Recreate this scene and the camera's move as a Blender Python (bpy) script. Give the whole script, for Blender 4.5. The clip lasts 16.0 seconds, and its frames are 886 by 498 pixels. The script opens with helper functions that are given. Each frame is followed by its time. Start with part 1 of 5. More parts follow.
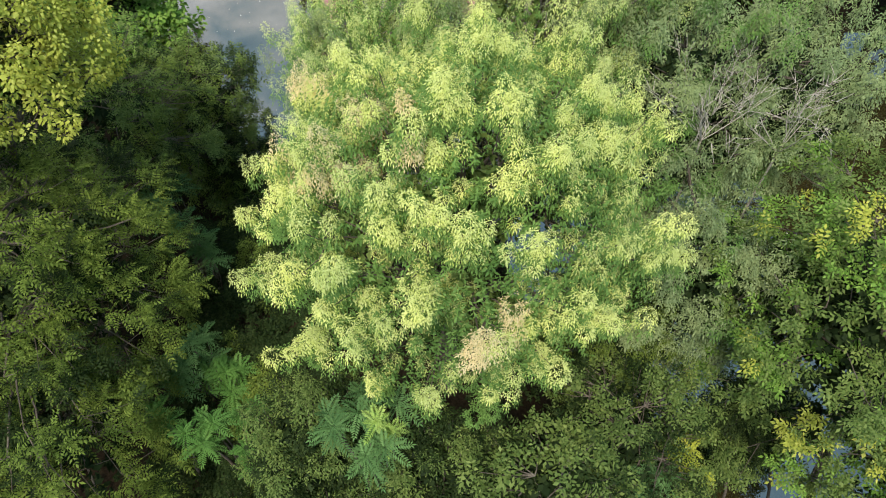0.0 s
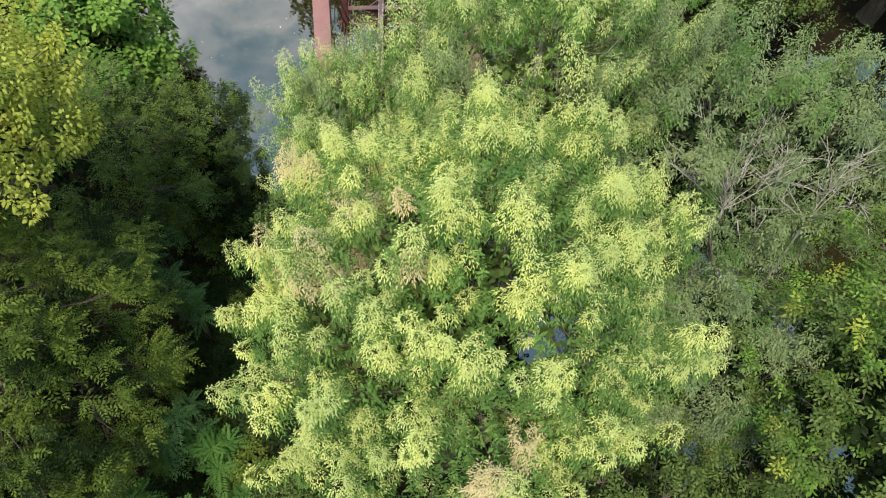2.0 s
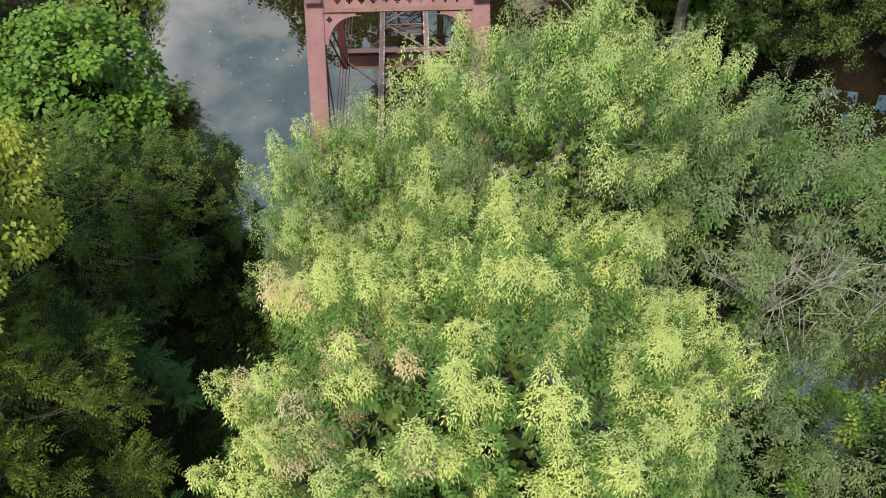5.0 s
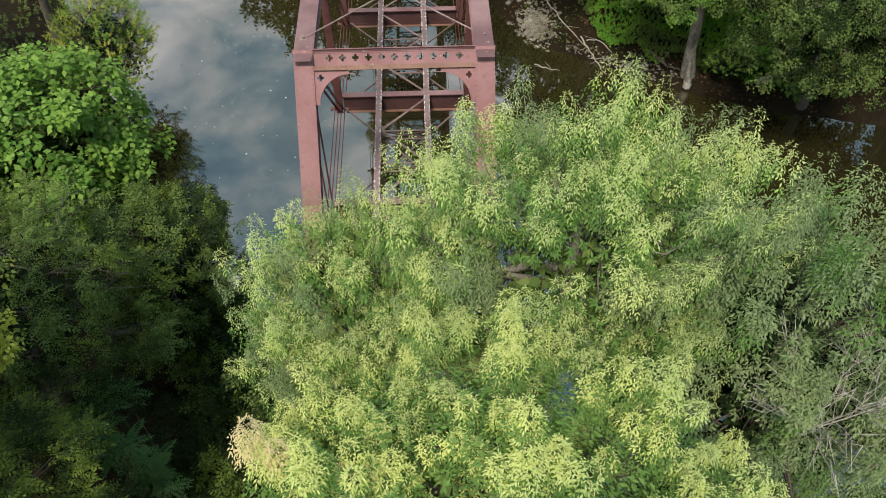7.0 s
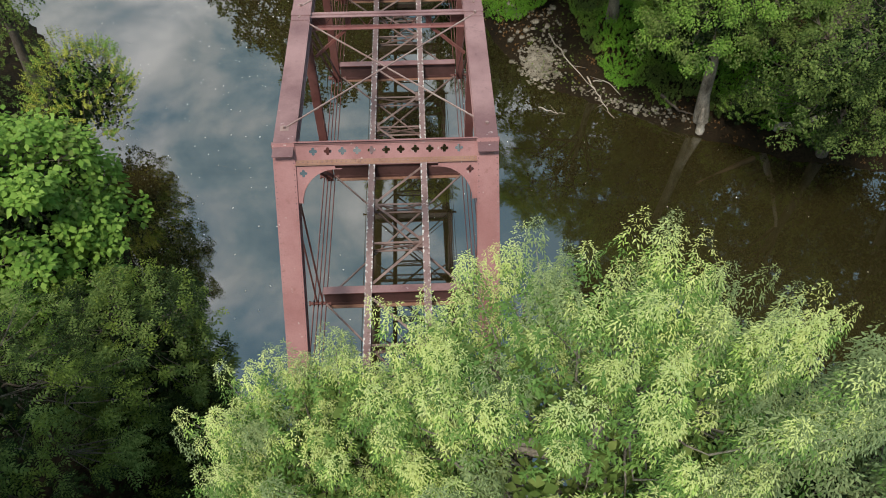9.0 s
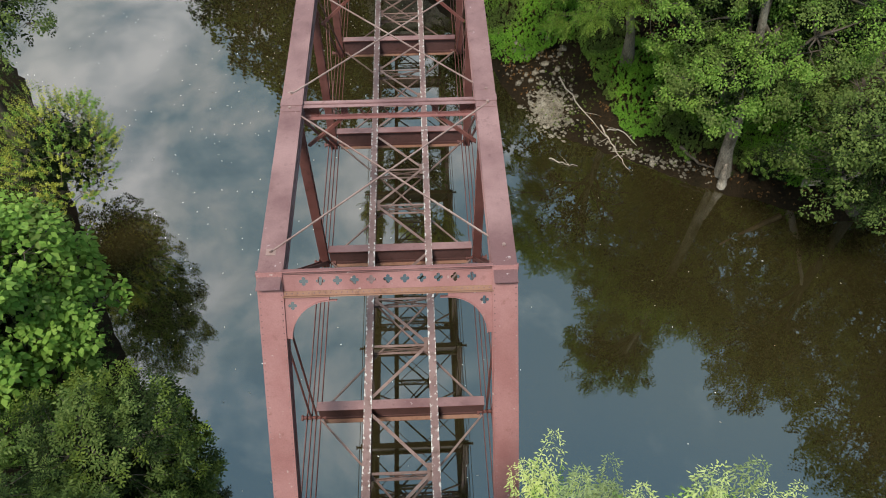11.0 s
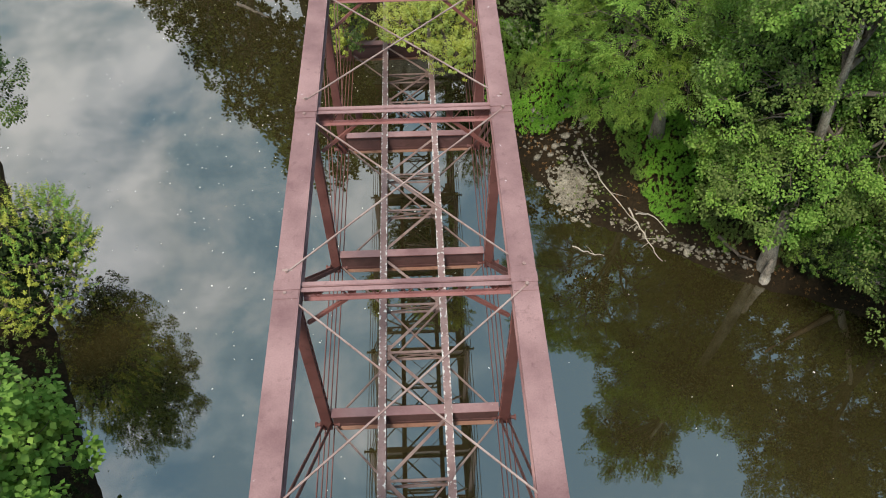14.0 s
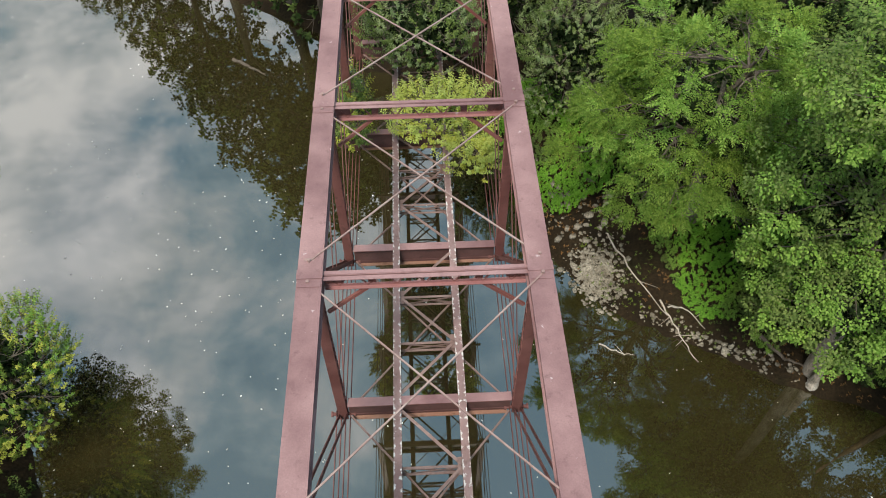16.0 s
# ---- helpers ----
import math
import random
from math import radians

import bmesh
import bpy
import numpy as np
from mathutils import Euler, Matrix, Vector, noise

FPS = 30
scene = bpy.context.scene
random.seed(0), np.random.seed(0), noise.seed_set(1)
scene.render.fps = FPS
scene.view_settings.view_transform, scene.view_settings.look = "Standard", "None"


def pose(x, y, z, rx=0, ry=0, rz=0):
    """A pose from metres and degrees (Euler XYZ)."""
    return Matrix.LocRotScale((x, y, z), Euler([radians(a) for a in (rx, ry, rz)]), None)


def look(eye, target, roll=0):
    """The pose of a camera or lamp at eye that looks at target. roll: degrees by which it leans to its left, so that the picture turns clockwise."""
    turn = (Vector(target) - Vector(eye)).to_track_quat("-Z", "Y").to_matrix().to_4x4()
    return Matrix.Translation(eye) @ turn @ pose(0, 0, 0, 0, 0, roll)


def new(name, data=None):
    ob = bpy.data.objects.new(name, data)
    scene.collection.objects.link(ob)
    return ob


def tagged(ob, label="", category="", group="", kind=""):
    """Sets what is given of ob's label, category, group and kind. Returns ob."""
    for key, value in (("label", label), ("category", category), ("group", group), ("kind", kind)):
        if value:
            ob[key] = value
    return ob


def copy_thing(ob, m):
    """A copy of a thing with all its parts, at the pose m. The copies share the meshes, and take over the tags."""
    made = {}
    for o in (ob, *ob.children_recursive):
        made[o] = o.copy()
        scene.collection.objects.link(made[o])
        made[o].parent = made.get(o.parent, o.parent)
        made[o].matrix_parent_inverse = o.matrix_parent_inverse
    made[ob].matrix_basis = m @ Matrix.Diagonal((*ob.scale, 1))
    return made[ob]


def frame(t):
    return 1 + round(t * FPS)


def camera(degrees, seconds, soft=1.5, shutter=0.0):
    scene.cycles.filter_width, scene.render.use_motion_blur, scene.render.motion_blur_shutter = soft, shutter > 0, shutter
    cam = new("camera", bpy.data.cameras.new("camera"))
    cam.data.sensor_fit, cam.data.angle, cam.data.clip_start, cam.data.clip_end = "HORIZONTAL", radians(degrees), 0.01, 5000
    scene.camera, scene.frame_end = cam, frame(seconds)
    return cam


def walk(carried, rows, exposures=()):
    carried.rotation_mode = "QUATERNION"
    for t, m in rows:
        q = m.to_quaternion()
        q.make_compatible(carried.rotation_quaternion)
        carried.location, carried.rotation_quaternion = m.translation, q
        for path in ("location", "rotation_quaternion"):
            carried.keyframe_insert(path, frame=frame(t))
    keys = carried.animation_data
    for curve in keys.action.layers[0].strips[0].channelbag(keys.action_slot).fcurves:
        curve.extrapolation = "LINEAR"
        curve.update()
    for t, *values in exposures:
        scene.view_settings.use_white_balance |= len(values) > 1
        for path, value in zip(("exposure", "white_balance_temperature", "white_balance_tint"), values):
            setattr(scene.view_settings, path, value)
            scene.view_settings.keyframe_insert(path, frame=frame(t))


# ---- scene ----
cam = camera(61.4, 16.0, soft=1.0)
METRES, EYE, TILT, LEAN, TURN = 30.0, 31.0, -52.3, 0.0, -2.4
ROWS = [
    (0.0, 0.0, 0.0, 0.0, 0.0, 0.0, -0.0),
    (0.5, 0.0004, 0.0133, 0.016, 0.01, 0.03, -0.03),
    (1.0, 0.0003, 0.027, 0.0343, 0.03, 0.07, -0.04),
    (1.5, -0.0003, 0.0404, 0.0529, 0.05, 0.09, -0.06),
    (2.0, -0.0013, 0.054, 0.0696, 0.06, 0.13, -0.07),
    (2.5, -0.0027, 0.0675, 0.0844, 0.07, 0.18, -0.08),
    (3.0, -0.0041, 0.0803, 0.0981, 0.07, 0.22, -0.08),
    (3.5, -0.0053, 0.0922, 0.1114, 0.06, 0.27, -0.09),
    (6.0, -0.0097, 0.1568, 0.1911, 0.14, 0.43, -0.21),
    (6.5, -0.0095, 0.1744, 0.2125, 0.14, 0.45, -0.17),
    (7.0, -0.0087, 0.1929, 0.2347, 0.12, 0.49, -0.19),
    (7.5, -0.0078, 0.2119, 0.2585, 0.12, 0.51, -0.17),
    (8.0, -0.0073, 0.232, 0.284, 0.13, 0.53, -0.15),
    (8.5, -0.0071, 0.254, 0.3128, 0.15, 0.54, -0.12),
    (9.0, -0.007, 0.2769, 0.3426, 0.14, 0.57, -0.1),
    (9.5, -0.0077, 0.3007, 0.3724, 0.16, 0.57, -0.08),
    (10.0, -0.0098, 0.3236, 0.4023, 0.16, 0.57, -0.09),
    (12.5, -0.0276, 0.4315, 0.5419, 0.13, 0.6, -0.01),
    (13.0, -0.0319, 0.4526, 0.5692, 0.12, 0.61, 0.01),
    (13.5, -0.0359, 0.4745, 0.5978, 0.12, 0.62, 0.03),
    (14.0, -0.0402, 0.4989, 0.6309, 0.09, 0.63, 0.07),
    (14.5, -0.0449, 0.5258, 0.6678, 0.07, 0.67, 0.09),
    (15.0, -0.0509, 0.5547, 0.7075, 0.04, 0.71, 0.1),
    (15.5, -0.0573, 0.5829, 0.7474, 0.04, 0.76, 0.14),
    (16.0, -0.0647, 0.6107, 0.7868, 0.01, 0.77, 0.21),
]
walk(cam, [(t, pose(0.665, 0, EYE, 0, 0, TURN) @ pose(0, 0, 0, TILT, LEAN, 0) @ pose(METRES * x, METRES * y, METRES * z, 90 + pitch, roll, yaw)) for t, x, y, z, yaw, pitch, roll in ROWS],
     exposures=[(0.0, -0.26), (2.0, -0.37), (3.5, -0.49), (6.0, -0.60), (9.0, -0.61), (10.2, -0.57), (12.5, -0.42), (16.0, -0.33)])


# ---- world, sun ----
SUN_ELEV, SUN_AZ = radians(60), radians(200)   # azimuth measured from +y towards +x
world = bpy.data.worlds.new("overcast_sky")
scene.world = world
world.use_nodes = True
wn, wl = world.node_tree.nodes, world.node_tree.links
wn.clear()
w_out = wn.new("ShaderNodeOutputWorld")
w_bg = wn.new("ShaderNodeBackground")
w_bg.inputs["Strength"].default_value = 0.13
w_sky = wn.new("ShaderNodeTexSky")
w_sky.sky_type = "NISHITA"
w_sky.sun_disc = False
w_sky.sun_elevation = SUN_ELEV
w_sky.sun_rotation = SUN_AZ
w_sky.air_density, w_sky.dust_density, w_sky.ozone_density = 1.6, 1.0, 1.5
w_co = wn.new("ShaderNodeTexCoord")
w_sep = wn.new("ShaderNodeSeparateXYZ")
wl.new(w_co.outputs["Generated"], w_sep.inputs[0])
w_max = wn.new("ShaderNodeMath"); w_max.operation = "MAXIMUM"; w_max.inputs[1].default_value = 0.12
wl.new(w_sep.outputs["Z"], w_max.inputs[0])
w_div = wn.new("ShaderNodeVectorMath"); w_div.operation = "DIVIDE"
w_cmb = wn.new("ShaderNodeCombineXYZ")
for k in range(3):
    wl.new(w_max.outputs[0], w_cmb.inputs[k])
wl.new(w_co.outputs["Generated"], w_div.inputs[0])
wl.new(w_cmb.outputs[0], w_div.inputs[1])
w_map = wn.new("ShaderNodeMapping")
w_map.inputs["Location"].default_value = (3.4, 1.3, 0.0)
wl.new(w_div.outputs[0], w_map.inputs["Vector"])
w_noise = wn.new("ShaderNodeTexNoise")
w_noise.inputs["Scale"].default_value = 3.6
w_noise.inputs["Distortion"].default_value = 0.25
w_noise.inputs["Detail"].default_value = 9.0
w_noise.inputs["Roughness"].default_value = 0.6
wl.new(w_map.outputs[0], w_noise.inputs["Vector"])
# cloud cover thickens towards the left horizon
w_dot = wn.new("ShaderNodeVectorMath"); w_dot.operation = "DOT_PRODUCT"
w_dot.inputs[1].default_value = (-0.24, 0.17, -0.15)
wl.new(w_co.outputs["Generated"], w_dot.inputs[0])
w_add = wn.new("ShaderNodeMath"); w_add.operation = "ADD"
wl.new(w_noise.outputs["Fac"], w_add.inputs[0])
wl.new(w_dot.outputs["Value"], w_add.inputs[1])
w_ramp = wn.new("ShaderNodeValToRGB")
w_e = w_ramp.color_ramp.elements
w_e[0].position, w_e[0].color = 0.43, (0.19, 0.315, 0.40, 1)
w_e[1].position, w_e[1].color = 0.74, (1, 0.99, 0.97, 1)
w_e.new(0.49).color = (0.285, 0.41, 0.48, 1)
w_e.new(0.57).color = (0.53, 0.585, 0.61, 1)
wl.new(w_add.outputs[0], w_ramp.inputs["Fac"])
w_gain = wn.new("ShaderNodeVectorMath"); w_gain.operation = "SCALE"
w_gain.inputs["Scale"].default_value = 25.0
wl.new(w_ramp.outputs["Color"], w_gain.inputs[0])
w_mix = wn.new("ShaderNodeMix"); w_mix.data_type = "RGBA"
w_mix.inputs[0].default_value = 0.78
wl.new(w_gain.outputs["Vector"], w_mix.inputs[7])
wl.new(w_sky.outputs[0], w_mix.inputs[6])
wl.new(w_mix.outputs[2], w_bg.inputs["Color"])
wl.new(w_bg.outputs[0], w_out.inputs["Surface"])

sun = new("sun", bpy.data.lights.new("sun", "SUN"))
sun.data.energy, sun.data.angle, sun.data.color = 5.4, radians(11), (1.0, 0.95, 0.86)
sun_from = Vector((math.sin(SUN_AZ) * math.cos(SUN_ELEV), math.cos(SUN_AZ) * math.cos(SUN_ELEV), math.sin(SUN_ELEV)))
sun.matrix_world = look(sun_from * 200, (0, 0, 0))


# ---- materials ----
def material(name):
    m = bpy.data.materials.new(name)
    m.use_nodes = True
    n, l = m.node_tree.nodes, m.node_tree.links
    return m, n, l, n["Principled BSDF"]


def noise_node(n, l, scale, detail=4.0, rough=0.55, coord="Object", stretch=None):
    co = n.new("ShaderNodeTexCoord")
    tex = n.new("ShaderNodeTexNoise")
    tex.inputs["Scale"].default_value, tex.inputs["Detail"].default_value, tex.inputs["Roughness"].default_value = scale, detail, rough
    if stretch:
        mp = n.new("ShaderNodeMapping")
        mp.inputs["Scale"].default_value = stretch
        l.new(co.outputs[coord], mp.inputs["Vector"])
        l.new(mp.outputs[0], tex.inputs["Vector"])
    else:
        l.new(co.outputs[coord], tex.inputs["Vector"])
    return tex


def ramp(n, l, src, stops):
    r = n.new("ShaderNodeValToRGB")
    e = r.color_ramp.elements
    while len(e) < len(stops):
        e.new(0.5)
    for k, (p, c) in enumerate(stops):
        e[k].position, e[k].color = p, (*c, 1)
    l.new(src, r.inputs["Fac"])
    return r


def mix(n, l, fac, a, b, mode="MIX"):
    x = n.new("ShaderNodeMix")
    x.data_type, x.blend_type = "RGBA", mode
    for sock, v in ((x.inputs[0], fac), (x.inputs[6], a), (x.inputs[7], b)):
        if isinstance(v, bpy.types.NodeSocket):
            l.new(v, sock)
        elif isinstance(v, (int, float)):
            sock.default_value = v
        else:
            sock.default_value = (*v, 1)
    return x.outputs[2]


def leaf_material(name, dark, mid, light, through_light=0.4, rough=0.55, patch=0.55, soft=0.45):
    """Foliage: every leaf has its own tint, larger sprays drift between two greens."""
    m, n, l, p = material(name)
    geo = n.new("ShaderNodeNewGeometry")
    r = ramp(n, l, geo.outputs["Random Per Island"], [(0.0, dark), (0.5, mid), (1.0, light)])
    tex = noise_node(n, l, patch, 3.0)
    r2 = ramp(n, l, tex.outputs["Fac"], [(0.35, (0.82, 0.86, 0.84)), (0.65, (1.14, 1.09, 0.98))])
    col = mix(n, l, 1.0, r.outputs["Color"], r2.outputs["Color"], "MULTIPLY")
    l.new(col, p.inputs["Base Color"])
    p.inputs["Roughness"].default_value = rough
    p.inputs["Specular IOR Level"].default_value = 0.05
    # the shading normal leans upwards, which evens out light and shade between leaves
    lean = n.new("ShaderNodeVectorMath")
    lean.operation = "ADD"
    lean.inputs[1].default_value = (0, 0, soft)
    l.new(geo.outputs["Normal"], lean.inputs[0])
    nrm_ = n.new("ShaderNodeVectorMath")
    nrm_.operation = "NORMALIZE"
    l.new(lean.outputs[0], nrm_.inputs[0])
    l.new(nrm_.outputs[0], p.inputs["Normal"])
    tr = n.new("ShaderNodeBsdfTranslucent")
    tc = mix(n, l, 1.0, col, (1.05, 1.05, 0.75), "MULTIPLY")
    l.new(tc, tr.inputs["Color"])
    ms = n.new("ShaderNodeMixShader")
    ms.inputs[0].default_value = through_light
    l.new(p.outputs[0], ms.inputs[1])
    l.new(tr.outputs[0], ms.inputs[2])
    l.new(ms.outputs[0], n["Material Output"].inputs["Surface"])
    return m


def rough_material(name, stops, scale, rough=0.85, bump=0.4, fine=9.0, stretch=None, metal=0.0):
    """Bark, soil, stone: two scales of mottling and a fine relief."""
    m, n, l, p = material(name)
    a = noise_node(n, l, scale, 5.0, stretch=stretch)
    b = noise_node(n, l, scale * fine, 6.0, 0.65, stretch=stretch)
    r = ramp(n, l, a.outputs["Fac"], stops)
    g = ramp(n, l, b.outputs["Fac"], [(0.32, (0.45, 0.45, 0.45)), (0.68, (1.5, 1.45, 1.4))])
    l.new(mix(n, l, 1.0, r.outputs["Color"], g.outputs["Color"], "MULTIPLY"), p.inputs["Base Color"])
    p.inputs["Roughness"].default_value, p.inputs["Metallic"].default_value = rough, metal
    p.inputs["Specular IOR Level"].default_value = 0.1
    bp = n.new("ShaderNodeBump")
    bp.inputs["Strength"].default_value, bp.inputs["Distance"].default_value = bump, 0.03
    l.new(b.outputs["Fac"], bp.inputs["Height"])
    l.new(bp.outputs[0], p.inputs["Normal"])
    return m


def paint_material(name, base, faded, rust, speck=None, amount=0.5, spot=9.0, edge=0.06, broad=0.9, stain=(0.54, 0.72), flaked=False):
    """Old oxide-red bridge paint: faded chalky patches, rust stains, pale droppings."""
    m, n, l, p = material(name)
    a = noise_node(n, l, broad, 6.0, 0.58)
    b = noise_node(n, l, 4.5, 8.0, 0.7)
    c = noise_node(n, l, 26.0, 4.0, 0.6)
    r = ramp(n, l, a.outputs["Fac"], [(0.36, base), (0.64, faded)])
    rs = ramp(n, l, b.outputs["Fac"], [(stain[0], (0, 0, 0)), (stain[1], (1, 1, 1))])
    col = mix(n, l, rs.outputs["Color"], r.outputs["Color"], rust)
    f = ramp(n, l, c.outputs["Fac"], [(0.3, (0.9, 0.9, 0.9)), (0.7, (1.08, 1.08, 1.08))])
    col = mix(n, l, 1.0, col, f.outputs["Color"], "MULTIPLY")
    if speck:
        d = noise_node(n, l, spot, 6.0, 0.6)
        fac = d.outputs["Fac"]
        if flaked:
            # paint flakes off along both edges of the rail flanges
            co = n.new("ShaderNodeTexCoord")
            sx = n.new("ShaderNodeSeparateXYZ")
            l.new(co.outputs["Object"], sx.inputs[0])
            steps = [("ABSOLUTE", 0.0), ("SUBTRACT", 1.04), ("ABSOLUTE", 0.0), ("SUBTRACT", 0.075), ("MULTIPLY", 1.9)]
            v = sx.outputs["X"]
            for op, k in steps:
                q = n.new("ShaderNodeMath")
                q.operation = op
                l.new(v, q.inputs[0])
                q.inputs[1].default_value = k
                v = q.outputs[0]
            q = n.new("ShaderNodeMath")
            q.operation = "ADD"
            l.new(fac, q.inputs[0])
            l.new(v, q.inputs[1])
            fac = q.outputs[0]
        ds = ramp(n, l, fac, [(amount, (0, 0, 0)), (amount + edge, (1, 1, 1))])
        col = mix(n, l, ds.outputs["Color"], col, speck)
    l.new(col, p.inputs["Base Color"])
    p.inputs["Roughness"].default_value = 0.62
    p.inputs["Specular IOR Level"].default_value = 0.35
    bp = n.new("ShaderNodeBump")
    bp.inputs["Strength"].default_value, bp.inputs["Distance"].default_value = 0.25, 0.01
    l.new(b.outputs["Fac"], bp.inputs["Height"])
    l.new(bp.outputs[0], p.inputs["Normal"])
    return m


PINK = paint_material("faded_red_paint", (0.165, 0.082, 0.081), (0.315, 0.18, 0.17), (0.13, 0.064, 0.062), (0.46, 0.36, 0.35), 0.675, 3.4, 0.05, 0.45, (0.56, 0.80))
PORTAL = paint_material("chalky_portal_paint", (0.26, 0.108, 0.10), (0.345, 0.165, 0.155), (0.20, 0.085, 0.07), (0.42, 0.30, 0.27), 0.66, 5.0, 0.05, 0.7, (0.58, 0.80))
# webs below the flanges: unfaded dark red, deepened to paint in their shade
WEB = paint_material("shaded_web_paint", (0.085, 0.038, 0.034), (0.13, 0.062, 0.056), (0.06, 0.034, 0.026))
RED = paint_material("red_paint", (0.19, 0.062, 0.050), (0.25, 0.10, 0.085), (0.125, 0.045, 0.030))
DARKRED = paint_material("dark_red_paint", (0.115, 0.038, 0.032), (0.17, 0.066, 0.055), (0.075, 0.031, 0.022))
LATERAL = paint_material("pale_brace_bar", (0.25, 0.155, 0.135), (0.35, 0.25, 0.22), (0.17, 0.085, 0.06))
STEEL = paint_material("weathered_steel", (0.165, 0.10, 0.085), (0.265, 0.175, 0.15), (0.12, 0.062, 0.045))
STRING = paint_material("spattered_steel", (0.19, 0.11, 0.10), (0.28, 0.18, 0.165), (0.12, 0.07, 0.055), (0.62, 0.58, 0.54), 0.56, 7.0, 0.08, flaked=True)

RUST = paint_material("rusty_flange", (0.24, 0.115, 0.075), (0.31, 0.17, 0.115), (0.16, 0.075, 0.045))
LEAF_LIME = leaf_material("lime_leaf", (0.385, 0.475, 0.125), (0.445, 0.525, 0.15), (0.51, 0.58, 0.185), 0.36, soft=0.5)
LEAF_SPRING = leaf_material("green_lime_leaf", (0.325, 0.465, 0.12), (0.38, 0.52, 0.145), (0.445, 0.58, 0.18), 0.36, soft=0.5)
LEAF_PALE = leaf_material("pale_lime_leaf", (0.62, 0.67, 0.225), (0.675, 0.71, 0.27), (0.735, 0.755, 0.33), 0.36, soft=0.55)
LEAF_TIP = leaf_material("yellow_lime_tip", (0.51, 0.58, 0.21), (0.57, 0.63, 0.25), (0.63, 0.675, 0.31), 0.33, soft=0.55)
LEAF_TURN = leaf_material("turning_leaf", (0.68, 0.56, 0.31), (0.74, 0.61, 0.37), (0.79, 0.67, 0.45), 0.36, soft=0.55)
# deeper green that puts shade into gaps and undersides of the lime sprays
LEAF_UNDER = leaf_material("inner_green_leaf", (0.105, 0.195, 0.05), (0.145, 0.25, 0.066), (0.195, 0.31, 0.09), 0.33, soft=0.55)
LEAF_GREY = leaf_material("grey_green_leaf", (0.18, 0.235, 0.1), (0.245, 0.305, 0.14), (0.32, 0.38, 0.185), 0.28, soft=0.8)
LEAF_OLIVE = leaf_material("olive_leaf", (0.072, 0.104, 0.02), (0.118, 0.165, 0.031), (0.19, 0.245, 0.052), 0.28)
LEAF_GOLD = leaf_material("yellowing_leaf", (0.3, 0.335, 0.055), (0.41, 0.435, 0.08), (0.52, 0.52, 0.13), 0.35)
# near-black green: deep shade put into the leaf colour of shaded growth
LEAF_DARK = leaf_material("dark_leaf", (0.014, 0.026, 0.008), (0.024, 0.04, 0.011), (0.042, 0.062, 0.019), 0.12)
LEAF_BRIGHT = leaf_material("bright_green_leaf", (0.11, 0.21, 0.035), (0.18, 0.3, 0.055), (0.28, 0.41, 0.095), 0.28, soft=0.2)
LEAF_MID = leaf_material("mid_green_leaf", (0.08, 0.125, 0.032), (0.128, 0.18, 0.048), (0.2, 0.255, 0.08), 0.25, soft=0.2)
LEAF_TEAL = leaf_material("blue_green_frond", (0.07, 0.15, 0.055), (0.115, 0.22, 0.08), (0.18, 0.31, 0.12), 0.35)
LEAF_YFROND = leaf_material("yellow_frond", (0.26, 0.32, 0.05), (0.40, 0.44, 0.07), (0.52, 0.52, 0.10), 0.4)
LEAF_IVY = leaf_material("ground_ivy", (0.13, 0.29, 0.03), (0.2, 0.42, 0.05), (0.3, 0.53, 0.085), 0.3)
# almost black, to paint the shaded insides of the crowns
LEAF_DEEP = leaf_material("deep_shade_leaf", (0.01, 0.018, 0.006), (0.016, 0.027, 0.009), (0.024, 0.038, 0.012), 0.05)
LEAF_FRESH = leaf_material("fresh_green_leaf", (0.09, 0.16, 0.026), (0.145, 0.225, 0.038), (0.225, 0.305, 0.062), 0.38, soft=0.2)
LEAF_FROND = leaf_material("mid_green_frond", (0.07, 0.16, 0.035), (0.11, 0.23, 0.055), (0.18, 0.32, 0.085), 0.35)
LEAF_LIMEFROND = leaf_material("pale_green_frond", (0.22, 0.36, 0.08), (0.32, 0.46, 0.12), (0.42, 0.55, 0.18), 0.4)
LEAF_VINE = leaf_material("pale_vine_leaf", (0.32, 0.37, 0.085), (0.40, 0.45, 0.115), (0.49, 0.53, 0.16), 0.35, soft=0.7)
LEAF_BROWN = leaf_material("dry_leaf", (0.14, 0.075, 0.03), (0.22, 0.12, 0.05), (0.30, 0.17, 0.08), 0.3)
BARK = rough_material("grey_bark", [(0.3, (0.075, 0.06, 0.045)), (0.7, (0.16, 0.135, 0.11))], 3.0, stretch=(1, 1, 0.25))
PALEBARK = rough_material("pale_mottled_bark", [(0.35, (0.13, 0.11, 0.085)), (0.62, (0.30, 0.27, 0.225))], 2.2, stretch=(1, 1, 0.4))
BLEACHED = rough_material("weathered_bare_wood", [(0.35, (0.16, 0.13, 0.10)), (0.5, (0.34, 0.30, 0.25)), (0.65, (0.48, 0.44, 0.38))], 1.8, bump=0.8, stretch=(1, 1, 0.35))
DEADWOOD = rough_material("bleached_deadwood", [(0.3, (0.38, 0.33, 0.28)), (0.7, (0.56, 0.50, 0.44))], 4.0, stretch=(1, 1, 0.3))
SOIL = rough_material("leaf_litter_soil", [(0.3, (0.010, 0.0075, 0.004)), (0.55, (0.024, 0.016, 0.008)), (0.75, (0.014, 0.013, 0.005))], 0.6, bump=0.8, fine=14)
